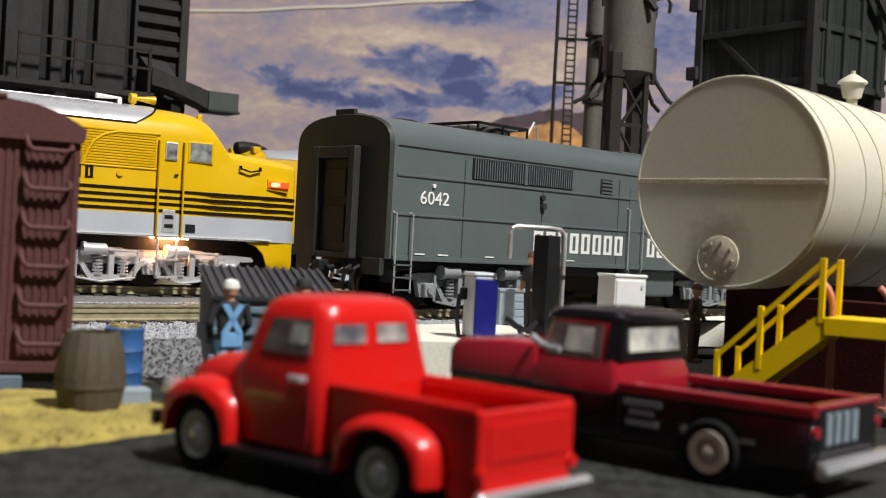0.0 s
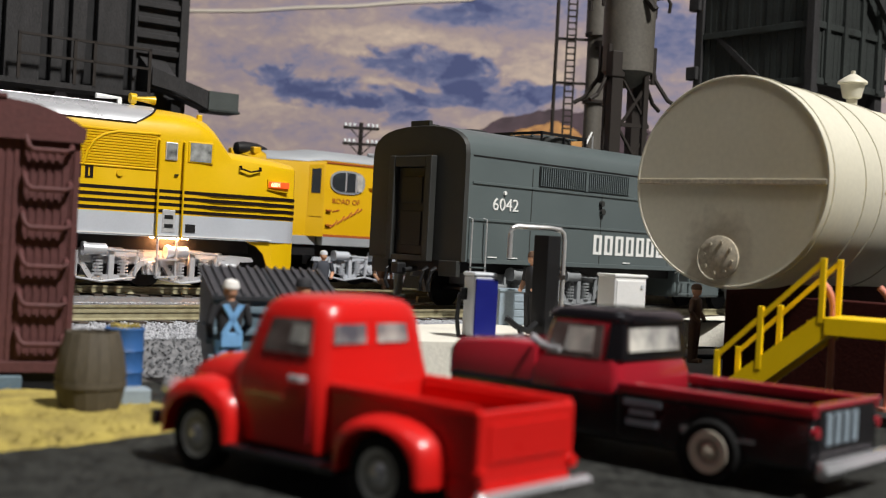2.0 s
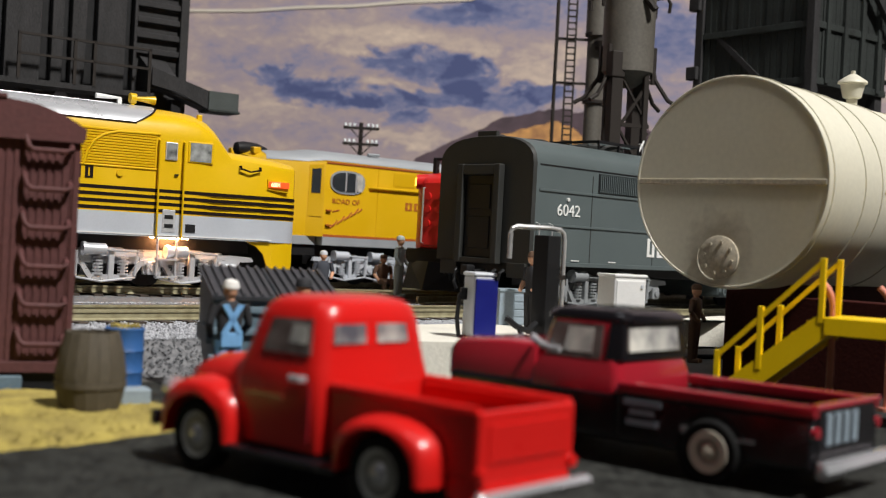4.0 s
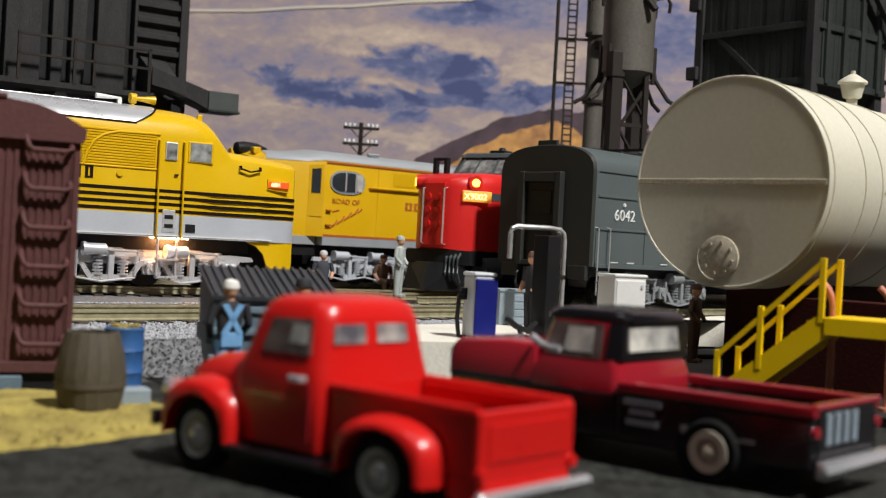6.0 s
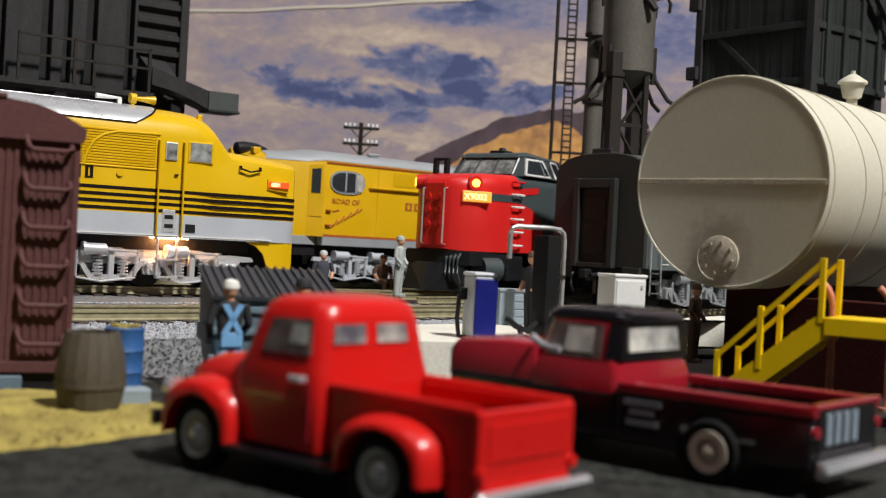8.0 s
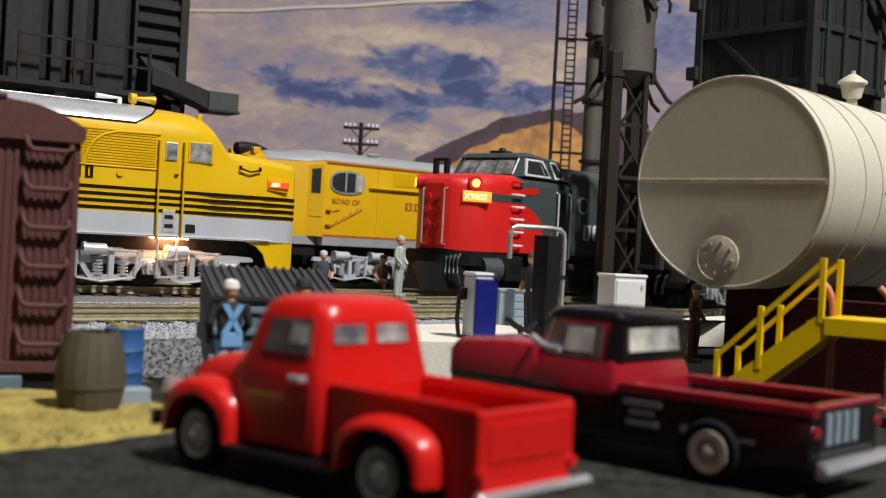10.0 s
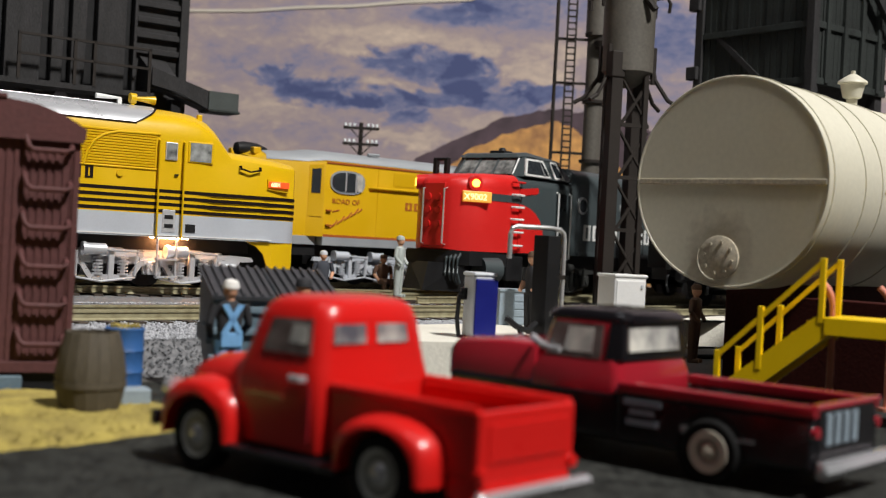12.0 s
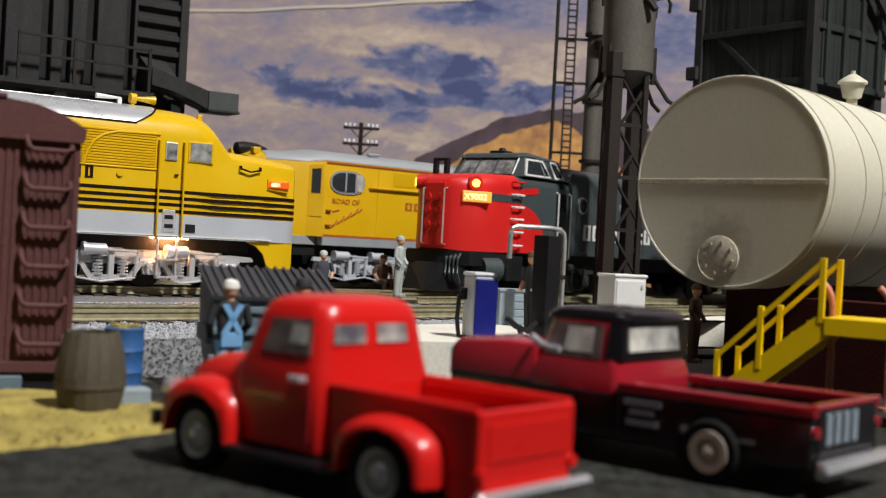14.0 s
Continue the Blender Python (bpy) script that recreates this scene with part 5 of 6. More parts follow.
def barrel():
    th = thing("wooden_barrel", "dark brown weathered wooden barrel on the straw", "barrel", at(-4.36, 15.0, .1), "")
    n = 18
    for k in range(n):
        a0, a1 = 2 * math.pi * k / n + .006, 2 * math.pi * (k + 1) / n - .006
        rings = []
        for z, r in ((0, .365), (.25, .425), (.45, .44), (.75, .395), (.98, .33)):
            rings.append([(r * math.cos(a0), r * math.sin(a0), z), (r * math.cos(a1), r * math.sin(a1), z), ((r - .05) * math.cos(a1), (r - .05) * math.sin(a1), z), ((r - .05) * math.cos(a0), (r - .05) * math.sin(a0), z)])
        part("stave", loft(rings), "barrel", th)
    for z, r in ((.32, .432),):
        part("hoop", lathe([(r - .02, z - .03), (r + .012, z - .03), (r + .012, z + .03), (r - .02, z + .03)], 28), "barrel", th)
    part("lid", lathe([(0, .9), (.30, .9), (.30, .93), (0, .93)], 24), "barrel", th)


barrel()


def drum():
    th = thing("blue_drum", "blue steel drum filled with yellow scraps", "drum", at(-4.46, 16.9, .06))
    prof = [(0, 0), (.27, 0), (.28, .03), (.27, .06), (.27, .28), (.285, .31), (.27, .34), (.27, .58), (.285, .61), (.27, .64), (.27, .88), (.285, .92), (.26, .94), (.25, .86), (0, .86)]
    part("shell", lathe(prof, 28), "drum", th)
    rnd = random.Random(5)
    bm = None
    for k in range(9):
        x, y = rnd.uniform(-.15, .15), rnd.uniform(-.15, .15)
        bm = box(x - .06, x + .06, y - .06, y + .06, .85, rnd.uniform(.92, .99), .02, bm)
    part("scraps", bm, "straw", th, "yellow scraps")


drum()
blk = thing("grey_block", "small grey concrete block beside the drum", "block", at(-4.0, 15.75, .06, 30))
part("block", box(-.2, .2, -.15, .15, 0, .24, .03), "crate_grey", blk)


def straw_patch():
    """An uneven mat of straw flock with an irregular rim."""
    rnd = random.Random(11)
    rim = [(-4.6, 12.3), (-3.9, 13.0), (-3.2, 14.0), (-2.95, 14.6), (-3.1, 15.4), (-3.9, 16.2), (-5.2, 16.6), (-8, 16.2), (-11, 13), (-9, 9.5), (-6, 11.0)]
    pts = []
    for i, p in enumerate(rim):
        q = rim[(i + 1) % len(rim)]
        for k in range(8):
            t = k / 8
            pts.append((p[0] + (q[0] - p[0]) * t + rnd.uniform(-.05, .05), p[1] + (q[1] - p[1]) * t + rnd.uniform(-.05, .05)))
    cx, cy = -6.0, 14.0
    rings = []
    for k, z in ((1.0, -.01), (.985, .06), (.93, .10), (.8, .10), (.6, .11), (.35, .10), (.1, .10)):
        rings.append([(cx + (x - cx) * k, cy + (y - cy) * k, z + (rnd.uniform(-.02, .03) if z > 0 else 0)) for x, y in pts])
    bm = loft(rings, angle=70)
    for i in range(2600):
        k = math.sqrt(rnd.random()) * 1.0
        x, y = pts[rnd.randrange(len(pts))]
        x, y = cx + (x - cx) * k, cy + (y - cy) * k
        a, l, t = rnd.uniform(0, 6.28), rnd.uniform(.04, .12), rnd.uniform(.1, .7)
        d = Vector((math.cos(a) * math.cos(t), math.sin(a) * math.cos(t), math.sin(t))) * l
        w = Vector((-math.sin(a), math.cos(a), 0)) * .014
        o = Vector((x, y, .09))
        bm.faces.new([bm.verts.new(v) for v in (o - w, o + w, o + d)])
    ob = part("straw_mat", bm, "straw")
    tagged(ob, "yellow straw flock mat", "straw", kind="stuff")


straw_patch()


# ---- dumpster ----
def dumpster():
    th = thing("dumpster", "slate blue steel dumpster with black ribbed lid", "dumpster", at(-2.68, 18.5, 0, 20))
    hx, hy = .95, .68
    rings = [rounded(-hx + .12, hx - .12, hy - .12, .04, .12), rounded(-hx, hx, hy, .04, .9), rounded(-hx, hx, hy, .04, 1.32)]
    part("body", loft(rings, angle=30), "dumpster", th)
    part("gable", extrude([(-hy, 1.3), (hy, 1.3), (hy, 1.78), (-hy, 1.42)], "x", -hx, hx), "dumpster", th)
    for z in (.55, .95, 1.28):
        part("side_rib", box(-hx - .05, hx + .05, -hy - .05, -hy + .03, z - .05, z + .05, .015), "dumpster", th)
    for x in (-hx - .06, hx - .04):
        part("fork_pocket", box(x, x + .1, -.5, .5, .75, 1.0, .02), "dumpster", th)
    for x0, x1 in ((-hx - .04, -.02), (.02, hx + .04)):
        lid = part("lid", loft([[(x0, -hy - .08, 1.42), (x1, -hy - .08, 1.42), (x1, hy + .05, 1.81), (x0, hy + .05, 1.81)], [(x0, -hy - .08, 1.48), (x1, -hy - .08, 1.48), (x1, hy + .05, 1.87), (x0, hy + .05, 1.87)]]), "lid", th, "black ribbed plastic lid")
        k = 7
        for i in range(k):
            x = x0 + .07 + (x1 - x0 - .14) * i / (k - 1)
            part("lid_rib", loft([[(x - .03, -hy - .06, 1.47), (x + .03, -hy - .06, 1.47), (x + .03, hy, 1.86), (x - .03, hy, 1.86)], [(x - .02, -hy - .06, 1.52), (x + .02, -hy - .06, 1.52), (x + .02, hy, 1.91), (x - .02, hy, 1.91)]]), "lid", lid)
    for x in (-.8, .8):
        for y in (-.5, .5):
            part("skid", box(x - .1, x + .1, y - .1, y + .1, 0, .14), "black", th)


dumpster()


# ---- fuel point on the apron ----
def apron():
    sheet("apron", [(-1.2, 20.9), (1.0, 21.6), (2.8, 22.0), (4.3, 23.7), (4.9, 26.6), (5.5, 32.5), (11.5, 33.2), (13.5, 37.0), (8.6, 36.6), (4.6, 30.4), (-1.9, 24.2)], -.02, .66, "concrete", "pale concrete apron beside the near track")


apron()


def fuel_pump():
    th = thing("fuel_pump", "blue and grey-white fuel pump with black hose", "fuel pump", at(.73, 22.6, .66, 21))
    part("cabinet", box(-.22, .22, -.28, .28, 0, 1.22, .06), "pump_white", th)
    part("blue_panel", box(-.20, .25, -.32, -.27, .0, 1.14, .02), "pump_blue", th, "deep blue side panel")
    part("top_cap", box(-.24, .25, -.30, .30, 1.18, 1.26, .04), "pump_white", th)
    part("hose", pipe([(-.22, .1, .9), (-.36, .1, .8), (-.38, .12, .35), (-.34, .1, .04), (-.26, 0, .02)], .045), "black", th)
    part("nozzle", box(-.34, -.22, .04, .16, .72, .95, .02), "black", th)


fuel_pump()


def fuel_column():
    th = thing("fuel_column", "black fuel column with bent bright pipe", "fuel column", at(1.98, 22.6, .66, 40))
    part("column", box(-.17, .17, -.20, .20, 0, 2.02, .02), "black", th)
    part("base", box(-.3, .3, -.3, .3, 0, .06, .01), "tower_dark", th)
    arc = [(.30, -.15, 0), (.30, -.15, 1.95), (.28, -.14, 2.07), (.20, -.12, 2.14), (0, -.05, 2.16), (-.70, .12, 2.16), (-.80, .14, 2.12), (-.83, .15, 2.02), (-.83, .15, 1.55)]
    part("pipe", pipe(arc, .048, 12), "steel", th, "bright bent pipe")
    part("bracket", box(.15, .32, -.2, -.1, 1.2, 1.28), "tower_dark", th)
    part("hose", pipe([(-.2, 0, .35), (-.5, -.1, .22), (-.8, -.1, .30), (-.95, -.05, .42), (-1.0, 0, .45)], .06), "black", th)
    part("hose", pipe([(-.75, -.1, .30), (-.68, -.15, .1), (-.6, -.2, .03)], .05), "black", th)


fuel_column()


def white_cabinet():
    th = thing("electrical_cabinet", "white metal electrical cabinet", "cabinet", at(3.48, 22.9, .64, 25))
    part("body", box(-.36, .36, -.30, .30, 0, 1.34, .03), "cabinet_white", th)
    part("cap", box(-.38, .38, -.32, .32, 1.32, 1.38, .02), "cabinet_white", th)
    part("door", box(-.32, .32, -.32, -.29, .08, 1.26, .01), "cabinet_white", th)
    for z in (1.12, .6):
        part("latch", box(.22, .27, -.34, -.31, z, z + .07), "pump_white", th)


white_cabinet()


def locker():
    th = thing("grey_locker", "blue-grey steel tool locker", "locker", at(1.55, 27.2, .47, 25))
    part("body", box(-.35, .35, -.25, .25, 0, .97, .02), "crate_grey", th)
    part("top", box(-.38, .38, -.28, .28, .95, 1.01, .01), "crate_grey", th)
    for k in range(4):
        part("drawer", box(.02, .32, -.265, -.24, .22 + k * .17, .36 + k * .17, .01), "crate_grey", th)


locker()


# ---- tall structures ----
def coaling_bin():
    """Dark coaling structure on legs behind the yellow diesel; front face along x, right corner at x = 0."""
    th = thing("coaling_tower", "black weathered timber coaling tower with catwalk and chute", "coaling tower", at(-10.85, 41.0, -.43, 34))
    L, D, z0, z1 = 9.5, 5.0, 7.6, 17
    part("bin", box(-L, 0, .3, D, z0, z1, .05), "black", th)
    for x0, x1 in ((-.19, -.08), (-1.46, -.49), (-2.31, -1.84), (-2.96, -2.59), (-4.45, -3.32), (-5.6, -4.75), (-6.9, -5.9), (-8.2, -7.2), (-9.5, -8.5)):
        part("wall_post", box(x0, x1, -.05, .34, z0 - .2, z1, .02), "coal", th)
    for i in range(4):
        x = -.8 - i * 2.4
        part("hopper", loft([[(x - .8, .5, z0), (x + .8, .5, z0), (x + .8, 3, z0), (x - .8, 3, z0)], [(x - .3, .9, z0 - .9), (x + .3, .9, z0 - .9), (x + .3, 2, z0 - .9), (x - .3, 2, z0 - .9)]]), "coal", th)
    part("catwalk", box(-L, .3, -.95, .3, z0 - .32, z0 - .14), "coal", th)
    for x in (.1, -1.77, -2.42, -4.2):
        part("rail_post", box(x - .05, x + .05, -.95, -.85, z0 - .2, z0 + 1.35), "tower_dark", th)
    for z in (z0 + .66, z0 + 1.3):
        part("rail", box(-4.25, .15, -.95, -.87, z - .04, z + .04), "tower_dark", th)
    # stair bay at the end, with louvred boards
    part("end_bay", box(.1, 1.95, .8, D, z0 - 1.0, z1, .03), "coal", th)
    for k in range(7):
        part("bay_board", box(.15, 1.75, .62, .82, z0 + 1.4 + k * .55, z0 + 1.6 + k * .55, .02), "coal", th)
    part("bay_post", box(1.7, 2.0, .55, .85, z0 - .6, z1, .02), "coal", th)
    part("awning", loft([[(.3, -.3, z0 + .75), (1.3, -.3, z0 + .6), (1.3, .9, z0 + 1.3), (.3, .9, z0 + 1.4)], [(.3, -.3, z0 + .1), (1.3, -.3, z0 + .1), (1.3, .9, z0 + .1), (.3, .9, z0 + .1)]]), "coal", th)
    # chute
    for y in (-.5, .26):
        part("chute_side", extrude([(.35, z0 + .80), (2.5, z0 + .20), (2.5, z0 - .46), (1.35, z0 + .02), (.35, z0 + .2)], "y", y - .04, y + .04), "coal", th)
    part("chute_bed", loft([[(.35, -.46, z0 + .3), (.35, .22, z0 + .3), (2.5, .22, z0 - .40), (2.5, -.46, z0 - .40)], [(.35, -.46, z0 + .22), (.35, .22, z0 + .22), (2.5, .22, z0 - .46), (2.5, -.46, z0 - .46)]]), "coal", th)
    bm = loft([[(2.42, -.62, z0 + .22), (2.42, .36, z0 + .22), (2.42, .36, z0 - .46), (2.42, -.62, z0 - .46)], [(3.55, -.6, z0 + .22), (3.55, .34, z0 + .22), (3.55, .34, z0 - .40), (3.55, -.6, z0 - .40)]])
    part("chute_lip", bm, "lip_green", th, "grey-green chute lip")
    part("lip_edge", box(2.45, 3.6, -.66, .40, z0 - .50, z0 - .41, .02), "coal_green", th)
    part("leg", box(1.2, 1.55, -.2, .15, .9, z0 - .2, .02), "black", th)
    for x in (-L + .3, -6.2, -3.2, .9):
        for y in (.7, D - .4):
            part("leg", box(x - .22, x + .22, y - .22, y + .22, .5, z0 + .1), "coal", th)
    return th


coaling_bin()


def sand_tower():
    th = thing("sand_tower", "brown-grey steel sanding tower on braced legs", "tower", at(5.72, 39.0, .58, 20))
    part("tank", lathe([(.3, 7.3), (.85, 7.75), (.85, 16), (0, 16)], 32), "tower", th)
    for x, y, w in ((-.64, -.42, .20), (.60, .42, .22), (.42, -.54, .09), (-.42, .54, .09)):
        part("leg", box(x - w, x + w, y - w, y + w, 0, 7.8, .02), "tower_dark", th)
    for k in range(4):
        z = .9 + k * 1.7
        part("brace", rod((-.42, -.54, z), (.6, -.48, z + 1.5), .06, n=6), "tower_dark", th)
        part("brace", rod((.6, -.5, z), (-.42, -.5, z + 1.5), .06, n=6), "tower_dark", th)
        part("cross_bar", box(-.48, .6, -.57, -.47, z - .06, z + .06), "tower_dark", th)
    for a in (200, 330, 20, 160):
        c, s_ = math.cos(radians(a)), math.sin(radians(a))
        part("spout", pipe([(.83 * c, .83 * s_, 8.1), (.92 * c, .92 * s_, 7.55), (1.36 * c, 1.36 * s_, 6.9), (1.7 * c, 1.7 * s_, 6.7)], .07), "tower_dark", th)
        part("bracket", box(.85 * c - .07, .85 * c + .07, .85 * s_ - .07, .85 * s_ + .07, 7.4, 8.6), "tower_dark", th)
        part("hook", pipe([(.83 * c, .83 * s_, 10.2), (1.18 * c, 1.18 * s_, 10.25), (1.3 * c, 1.3 * s_, 10.05), (1.27 * c, 1.27 * s_, 9.75)], .06), "tower_dark", th)
    part("valve", rod((.1, -.88, 10.1), (.35, -1.06, 9.7), .12, n=8), "tower_dark", th)
    part("column_cap", box(-.88, -.40, -.66, -.18, 7.5, 8.35, .04), "tower_dark", th)


sand_tower()


def stack():
    th = thing("pipe_stack", "tall brown pipe with ladder and thin mast", "pipe", at(5.10, 46.0, .55, 0))
    part("pipe", rod((.42, 0, 0), (.42, 0, 10.4), .36, n=24), "tower", th)
    part("upper_pipe", rod((.46, 0, 10.2), (.46, 0, 16), .48, n=24), "tower", th)
    for z in (5.3, 7.6, 10.2, 12.5):
        part("collar", rod((.42, 0, z), (.42, 0, z + .12), .46, n=20), "tower_dark", th)
    for x in (-.75, -.42):
        part("ladder_rail", box(x - .035, x + .035, -.25, -.18, 0, 16), "tower_dark", th)
    for k in range(64):
        part("rung", box(-.75, -.42, -.24, -.19, .3 + k * .24, .36 + k * .24), "tower_dark", th)
    part("mast", rod((-1.15, 0, 0), (-1.12, 0, 16), .07, n=8), "tower_dark", th)
    for z in (5.6, 8.3, 10.0):
        part("strut", box(-1.2, .1, -.08, .0, z, z + .1), "tower_dark", th)
    part("lamp_head", lathe([(.1, 9.6), (.32, 9.7), (.36, 9.95), (.2, 10.1), (0, 10.1)], 16, centre=(.62, -.35)), "tower_dark", th)


stack()


def dark_silo():
    """Dark plank-clad building; corner nearest the yard at the origin."""
    th = thing("plank_silo", "dark green-black plank-clad elevated silo building", "building", at(12.35, 41.0, 0, 38))
    z0, z1, A, B = 8.7, 18.0, 4.45, 4.95
    part("core", box(0.05, A, .05, B, z0, z1), "coal_green", th)
    rnd = random.Random(2)
    pk = None
    for i in range(18):
        o = part("plank", box(.0, .23, -.04, .04, z0, z1, .0), "coal_green", th) if pk is None else new("plank", pk.data)
        pk = pk or o
        o.parent = th
        o.matrix_basis = at(i * .25, rnd.uniform(-.02, .02), 0)
    for i in range(19):
        o = new("plank", pk.data)
        o.parent = th
        o.matrix_basis = at(rnd.uniform(-.02, .02), .2 + i * .25, 0, 90)
    for z in (z0 + .05, z0 + 2.0, z0 + 4.2):
        part("belt", box(-.1, A, -.12, .0, z - .12, z + .12, .02), "coal_green", th)
        part("belt", box(-.12, .0, -.1, B, z - .12, z + .12, .02), "coal_green", th)
    for i in range(4):
        x = .7 + i * 1.05
        part("stud", box(x - .1, x + .1, -.18, -.02, z0, z1, .02), "coal_green", th)
    part("corner_post", box(-.15, .18, -.15, .18, z0 - .5, z1, .03), "coal", th)
    part("corner_post", box(-.15, .18, B - .2, B + .15, z0 - .7, z1, .03), "coal", th)
    part("brace", loft([[(-.1, 4.3, z0 + 2.0), (-.02, 4.3, z0 + 2.0), (-.02, 4.0, z0 + 2.0), (-.1, 4.0, z0 + 2.0)], [(-.1, 2.0, z0), (-.02, 2.0, z0), (-.02, 1.7, z0), (-.1, 1.7, z0)]]), "coal", th)
    part("conveyor_arm", loft([[(x, y, z) for x, z in ((2.2, 13.2), (2.2, 12.8), (5.4, 9.9), (5.4, 10.3))] for y in (-.5, -.3)]), "coal", th)
    part("side_hook", pipe([(A, -.1, 9.2), (A + .45, -.1, 9.15), (A + .55, -.1, 8.9), (A + .5, -.1, 8.5)], .09), "coal", th)
    part("hopper", loft([[(.2, .2, z0), (A, .2, z0), (A, B, z0), (.2, B, z0)], [(1.5, 1.5, z0 - 2.5), (A - 1.5, 1.5, z0 - 2.5), (A - 1.5, B - 1.5, z0 - 2.5), (1.5, B - 1.5, z0 - 2.5)]]), "coal", th)
    for x in (.2, A - .3):
        for y in (.2, B - .2):
            part("leg", box(x - .22, x + .22, y - .22, y + .22, .5, z0), "coal", th)
    for z in (z0 + .4, z0 + 3.0):
        part("bracket", box(-.3, .0, B - .1, B + .4, z, z + .5, .04), "coal", th)


dark_silo()


def telegraph_pole():
    th = thing("telegraph_pole", "brown telegraph pole with two crossarms and pale insulators", "telegraph pole", at(-3.85, 52.0, .25, 5))
    part("pole", rod((0, 0, 0), (0, 0, 7.3), .11, .09), "tower_dark", th)
    for z in (6.35, 7.05):
        arm = part("crossarm", box(-.78, .78, -.13, -.05, z - .06, z + .06), "tower_dark", th)
        for x in (-.68, -.5, -.3, .3, .5, .68):
            part("insulator", lathe([(.02, z + .05), (.06, z + .08), (.06, z + .17), (.03, z + .21), (0, z + .21)], 10, centre=(x, -.09)), "insulator", arm, "pale glass insulator")
        for sg in (-1, 1):
            part("arm_brace", rod((sg * .45, -.12, z - .05), (0, -.12, z - .5), .025, n=6), "tower_dark", th)


telegraph_pole()


# ---- painted miniature figures: plain shapes ----
def figurine(label, x, y, z, h, rz, top, legs, head, arm="skin", lean=0.0, crouch=False, strap=None):
    """One plain mesh of a small painted figure."""
    k = h / 1.78
    mats = [top, legs, "skin", head, arm, strap or top]
    hip = .92 if not crouch else .45
    bm = None
    for sg in (-1, 1):
        if crouch:
            bm = rod((sg * .12, -.1, .45), (sg * .14, -.45, .5), .10, .08, 10, bm, 1)
            bm = rod((sg * .14, -.45, .5), (sg * .14, -.35, .05), .08, .06, 10, bm, 1)
        else:
            bm = rod((sg * .10, 0, hip), (sg * .12, .02, .06), .115, .075, 10, bm, 1)
        bm = box(sg * .12 - .05, sg * .12 + .05, -.18 - (.25 if crouch else 0), .08 - (.25 if crouch else 0), 0, .09, .02, bm, 1)
        bm = rod((sg * .23, 0, hip + .52), (sg * .31, .0, hip + .24), .075, .06, 10, bm, 0)
        bm = rod((sg * .31, 0, hip + .24), (sg * .22, -.16, hip + .04), .06, .045, 10, bm, 4)
    tor = []
    for zz, wx, wy in ((hip - .06, .17, .11), (hip + .12, .18, .12), (hip + .38, .215, .13), (hip + .52, .20, .11), (hip + .58, .09, .08)):
        tor.append([(wx * math.cos(a), wy * math.sin(a) + lean * (zz - hip), zz) for a in [i * math.pi / 8 for i in range(16)]])
    bm = loft(tor, bm=bm, mi=0)
    hz = hip + .73
    bm = rod((0, 0, hip + .55), (0, 0, hip + .66), .06, n=10, bm=bm, mi=2)
    own = bmesh.new()
    bmesh.ops.create_uvsphere(own, u_segments=14, v_segments=10, radius=.115)
    own.transform(Matrix.Translation((0, -.01, hz)) @ Matrix.Diagonal((.9, 1, 1.15, 1)))
    bm = merge(bm, smooth(own, 80), 2)
    bm = lathe([(.125, hz + .03), (.125, hz + .08), (.10, hz + .14), (.05, hz + .165), (0, hz + .17)], 16, bm=bm, mi=3)
    if strap:
        bm = extrude([(-.17, hip + .1), (-.08, hip + .1), (.17, hip + .52), (.08, hip + .54)], "y", .10, .145, bm=bm, mi=5)
        bm = extrude([(.17, hip + .1), (.08, hip + .1), (-.17, hip + .52), (-.08, hip + .54)], "y", .10, .145, bm=bm, mi=5)
        bm = box(-.17, .17, .07, .14, hip - .1, hip + .12, .02, bm, 5)
    bm.transform(Matrix.Scale(k, 4))
    ob = part("figurine", bm, mats)
    ob.matrix_basis = at(x, y, z, rz)
    tagged(ob, label, "figurine", "painted figurines")
    return ob


figurine("painted worker figurine with white cap and blue dungarees", -2.98, 16.9, 0, 1.72, 212, "cloth_black", "cloth_blue", "cloth_white", "cloth_black", strap="cloth_blue")
figurine("painted worker figurine with black hat by the dumpster", -2.0, 17.35, 0, 1.78, 200, "cloth_black", "cloth_denim", "cloth_black")
figurine("painted figurine in charcoal shirt with bare arms", -3.32, 33.2, .42, 1.62, 20, "cloth_tee", "cloth_denim", "pump_white")
figurine("painted standing figurine in pale grey-green suit", -1.30, 36.2, .74, 1.84, 70, "cloth_suit", "cloth_suit", "cloth_suit", "cloth_suit")
figurine("painted crouching figurine in dark work clothes", -1.95, 39.4, .62, 1.8, 30, "cloth_brown", "cloth_brown", "cloth_brown", "skin", crouch=True)
figurine("painted figurine in black clothes with bare arm", 2.02, 26.4, .47, 1.86, -60, "cloth_black", "cloth_black", "cloth_brown", "skin")
figurine("painted figurine in dark brown overcoat", 6.02, 28.0, -.06, 1.82, 60, "cloth_brown", "cloth_brown", "cloth_brown", "cloth_brown")


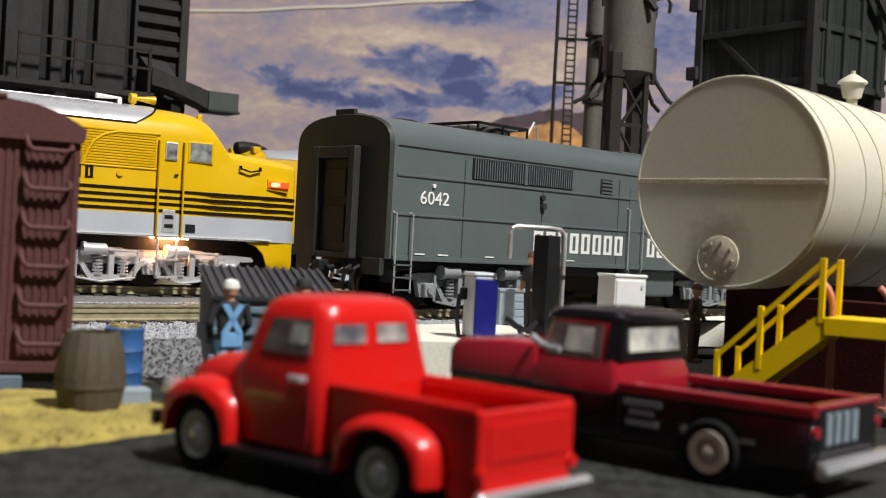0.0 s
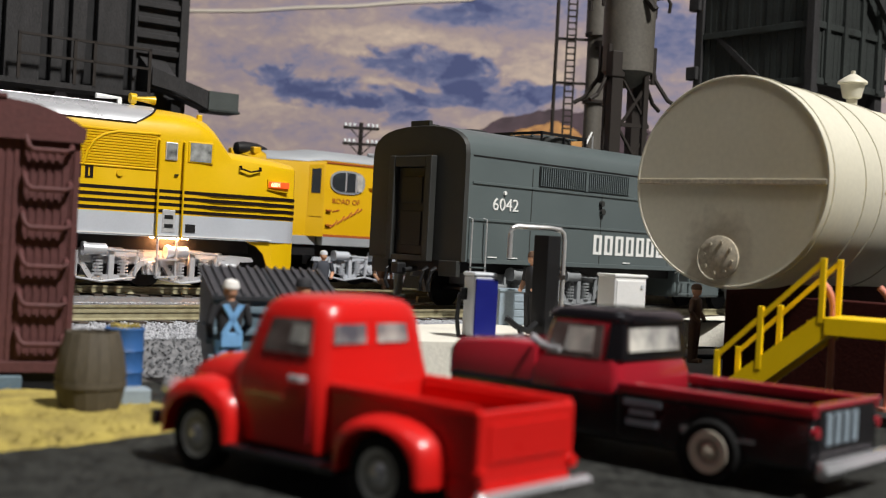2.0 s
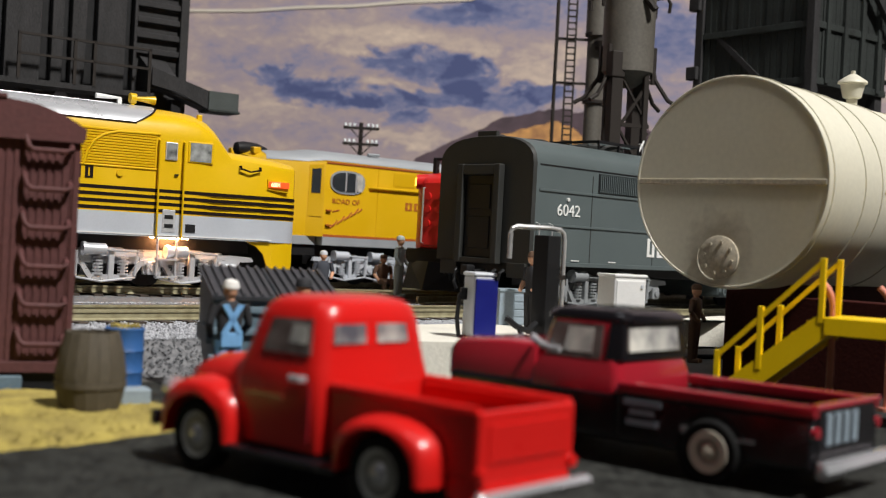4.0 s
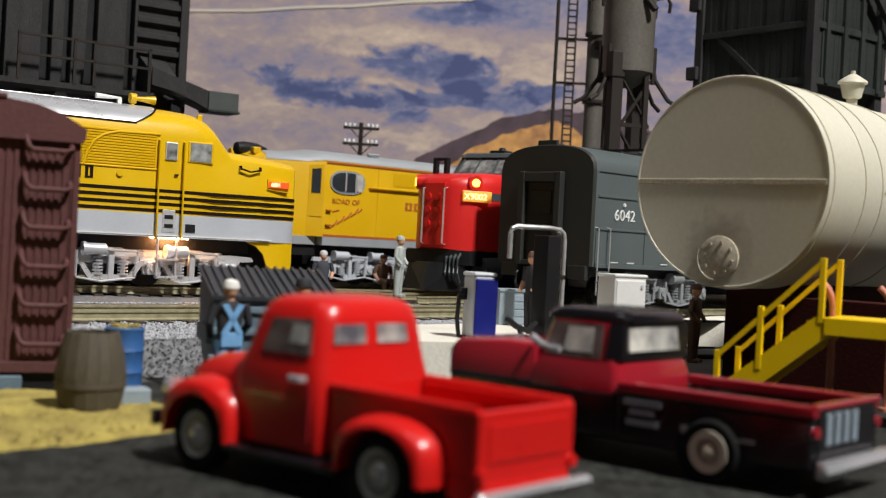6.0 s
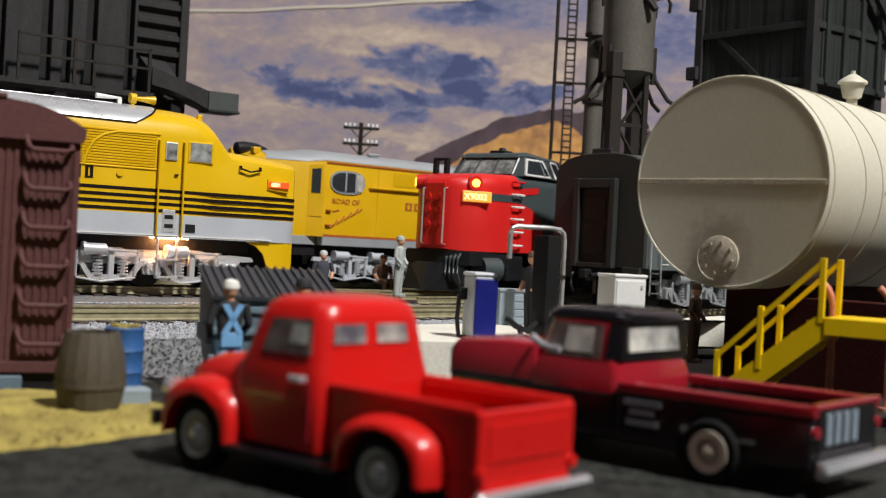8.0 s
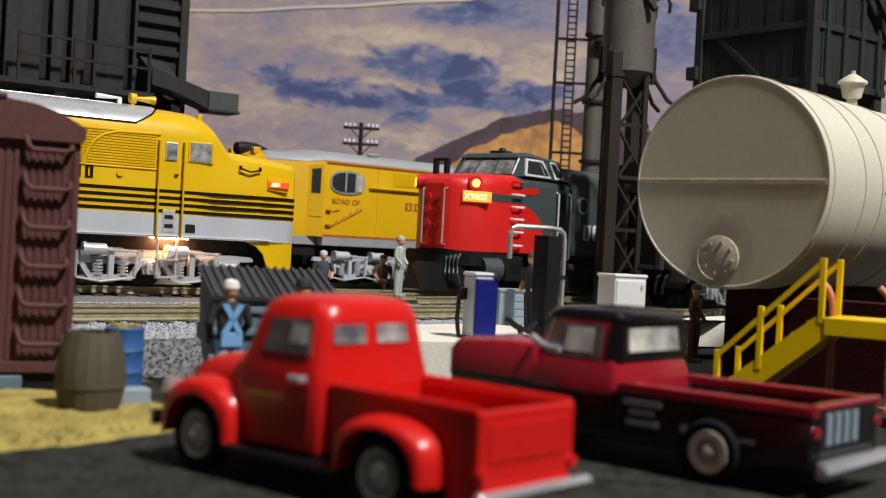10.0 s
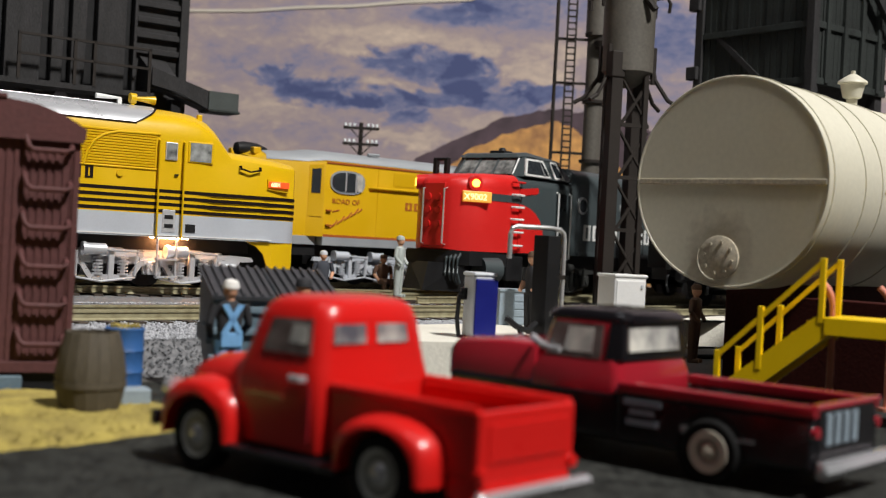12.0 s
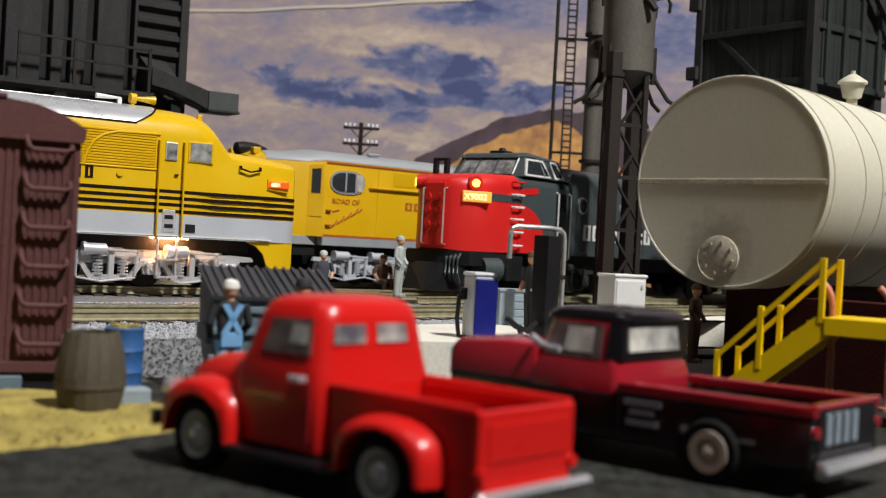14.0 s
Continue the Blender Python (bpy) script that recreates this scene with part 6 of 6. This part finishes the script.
# ---- loose ballast stones ----
def ballast_stones():
    rnd = random.Random(21)
    o, d = cut_line(-2.7, 21.3, 43, 0)
    n = Vector((d.y, -d.x))
    verts, faces, tones = [], [], []
    for i in range(56000):
        t = rnd.uniform(-10, 14)
        w = rnd.uniform(-8.5, .0)
        if t > 9.4 and w > -3.9:
            continue
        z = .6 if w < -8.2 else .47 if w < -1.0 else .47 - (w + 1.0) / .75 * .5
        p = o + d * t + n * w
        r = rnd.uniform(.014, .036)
        # stones behind the slope are mostly pale, those on it all darker
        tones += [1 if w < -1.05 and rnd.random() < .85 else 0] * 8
        k = len(verts)
        a = rnd.uniform(0, 6.28)
        for dx, dy, dz in ((1, 0, .1), (0, 1, -.05), (-1, 0, .15), (0, -1, 0), (.15, .1, .9), (0, 0, -.7)):
            f = r * rnd.uniform(.7, 1.2)
            verts.append(((p.x + (dx * math.cos(a) - dy * math.sin(a)) * f) * S, (p.y + (dx * math.sin(a) + dy * math.cos(a)) * f) * S, (z + .02 + dz * f) * S))
        faces += [(k, k + 1, k + 4), (k + 1, k + 2, k + 4), (k + 2, k + 3, k + 4), (k + 3, k, k + 4), (k + 1, k, k + 5), (k + 2, k + 1, k + 5), (k + 3, k + 2, k + 5), (k, k + 3, k + 5)]
    me = bpy.data.meshes.new("ballast_stones")
    me.from_pydata(verts, [], faces)
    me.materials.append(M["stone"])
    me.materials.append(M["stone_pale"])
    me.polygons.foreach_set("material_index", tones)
    tagged(new("ballast_stones", me), "loose grey crushed-stone ballast", "ballast", kind="stuff")


ballast_stones()


hose = thing("ground_hose", "black hose lying on the ground by the tank", "hose", at(0, 0, 0))
part("hose", pipe([(5.0, 27.2, .0), (5.6, 28.3, .0), (6.2, 29.0, .0), (6.9, 29.2, .01), (7.6, 28.8, .0), (8.6, 29.4, .0)], .06, 10), "black", hose)


# ---- what moves ----
def motions():
    """The grey diesel rolls away at an even pace, its wheels turning."""
    speed = 1.302
    times = [0, .1] + [.5 * k for k in range(1, 28)] + [13.9, 14.0]
    d = Vector((math.cos(radians(45)), math.sin(radians(45))))
    walk(SP, [(t, at(-2.46 + d.x * speed * t, 29.39 + d.y * speed * t, .85, 45)) for t in times])
    for wh, ax in MOVING_WHEELS:
        walk(wh, [(t, at(ax, 0, .5, 0, 0, math.degrees(speed * t / .5))) for t in times])


motions()
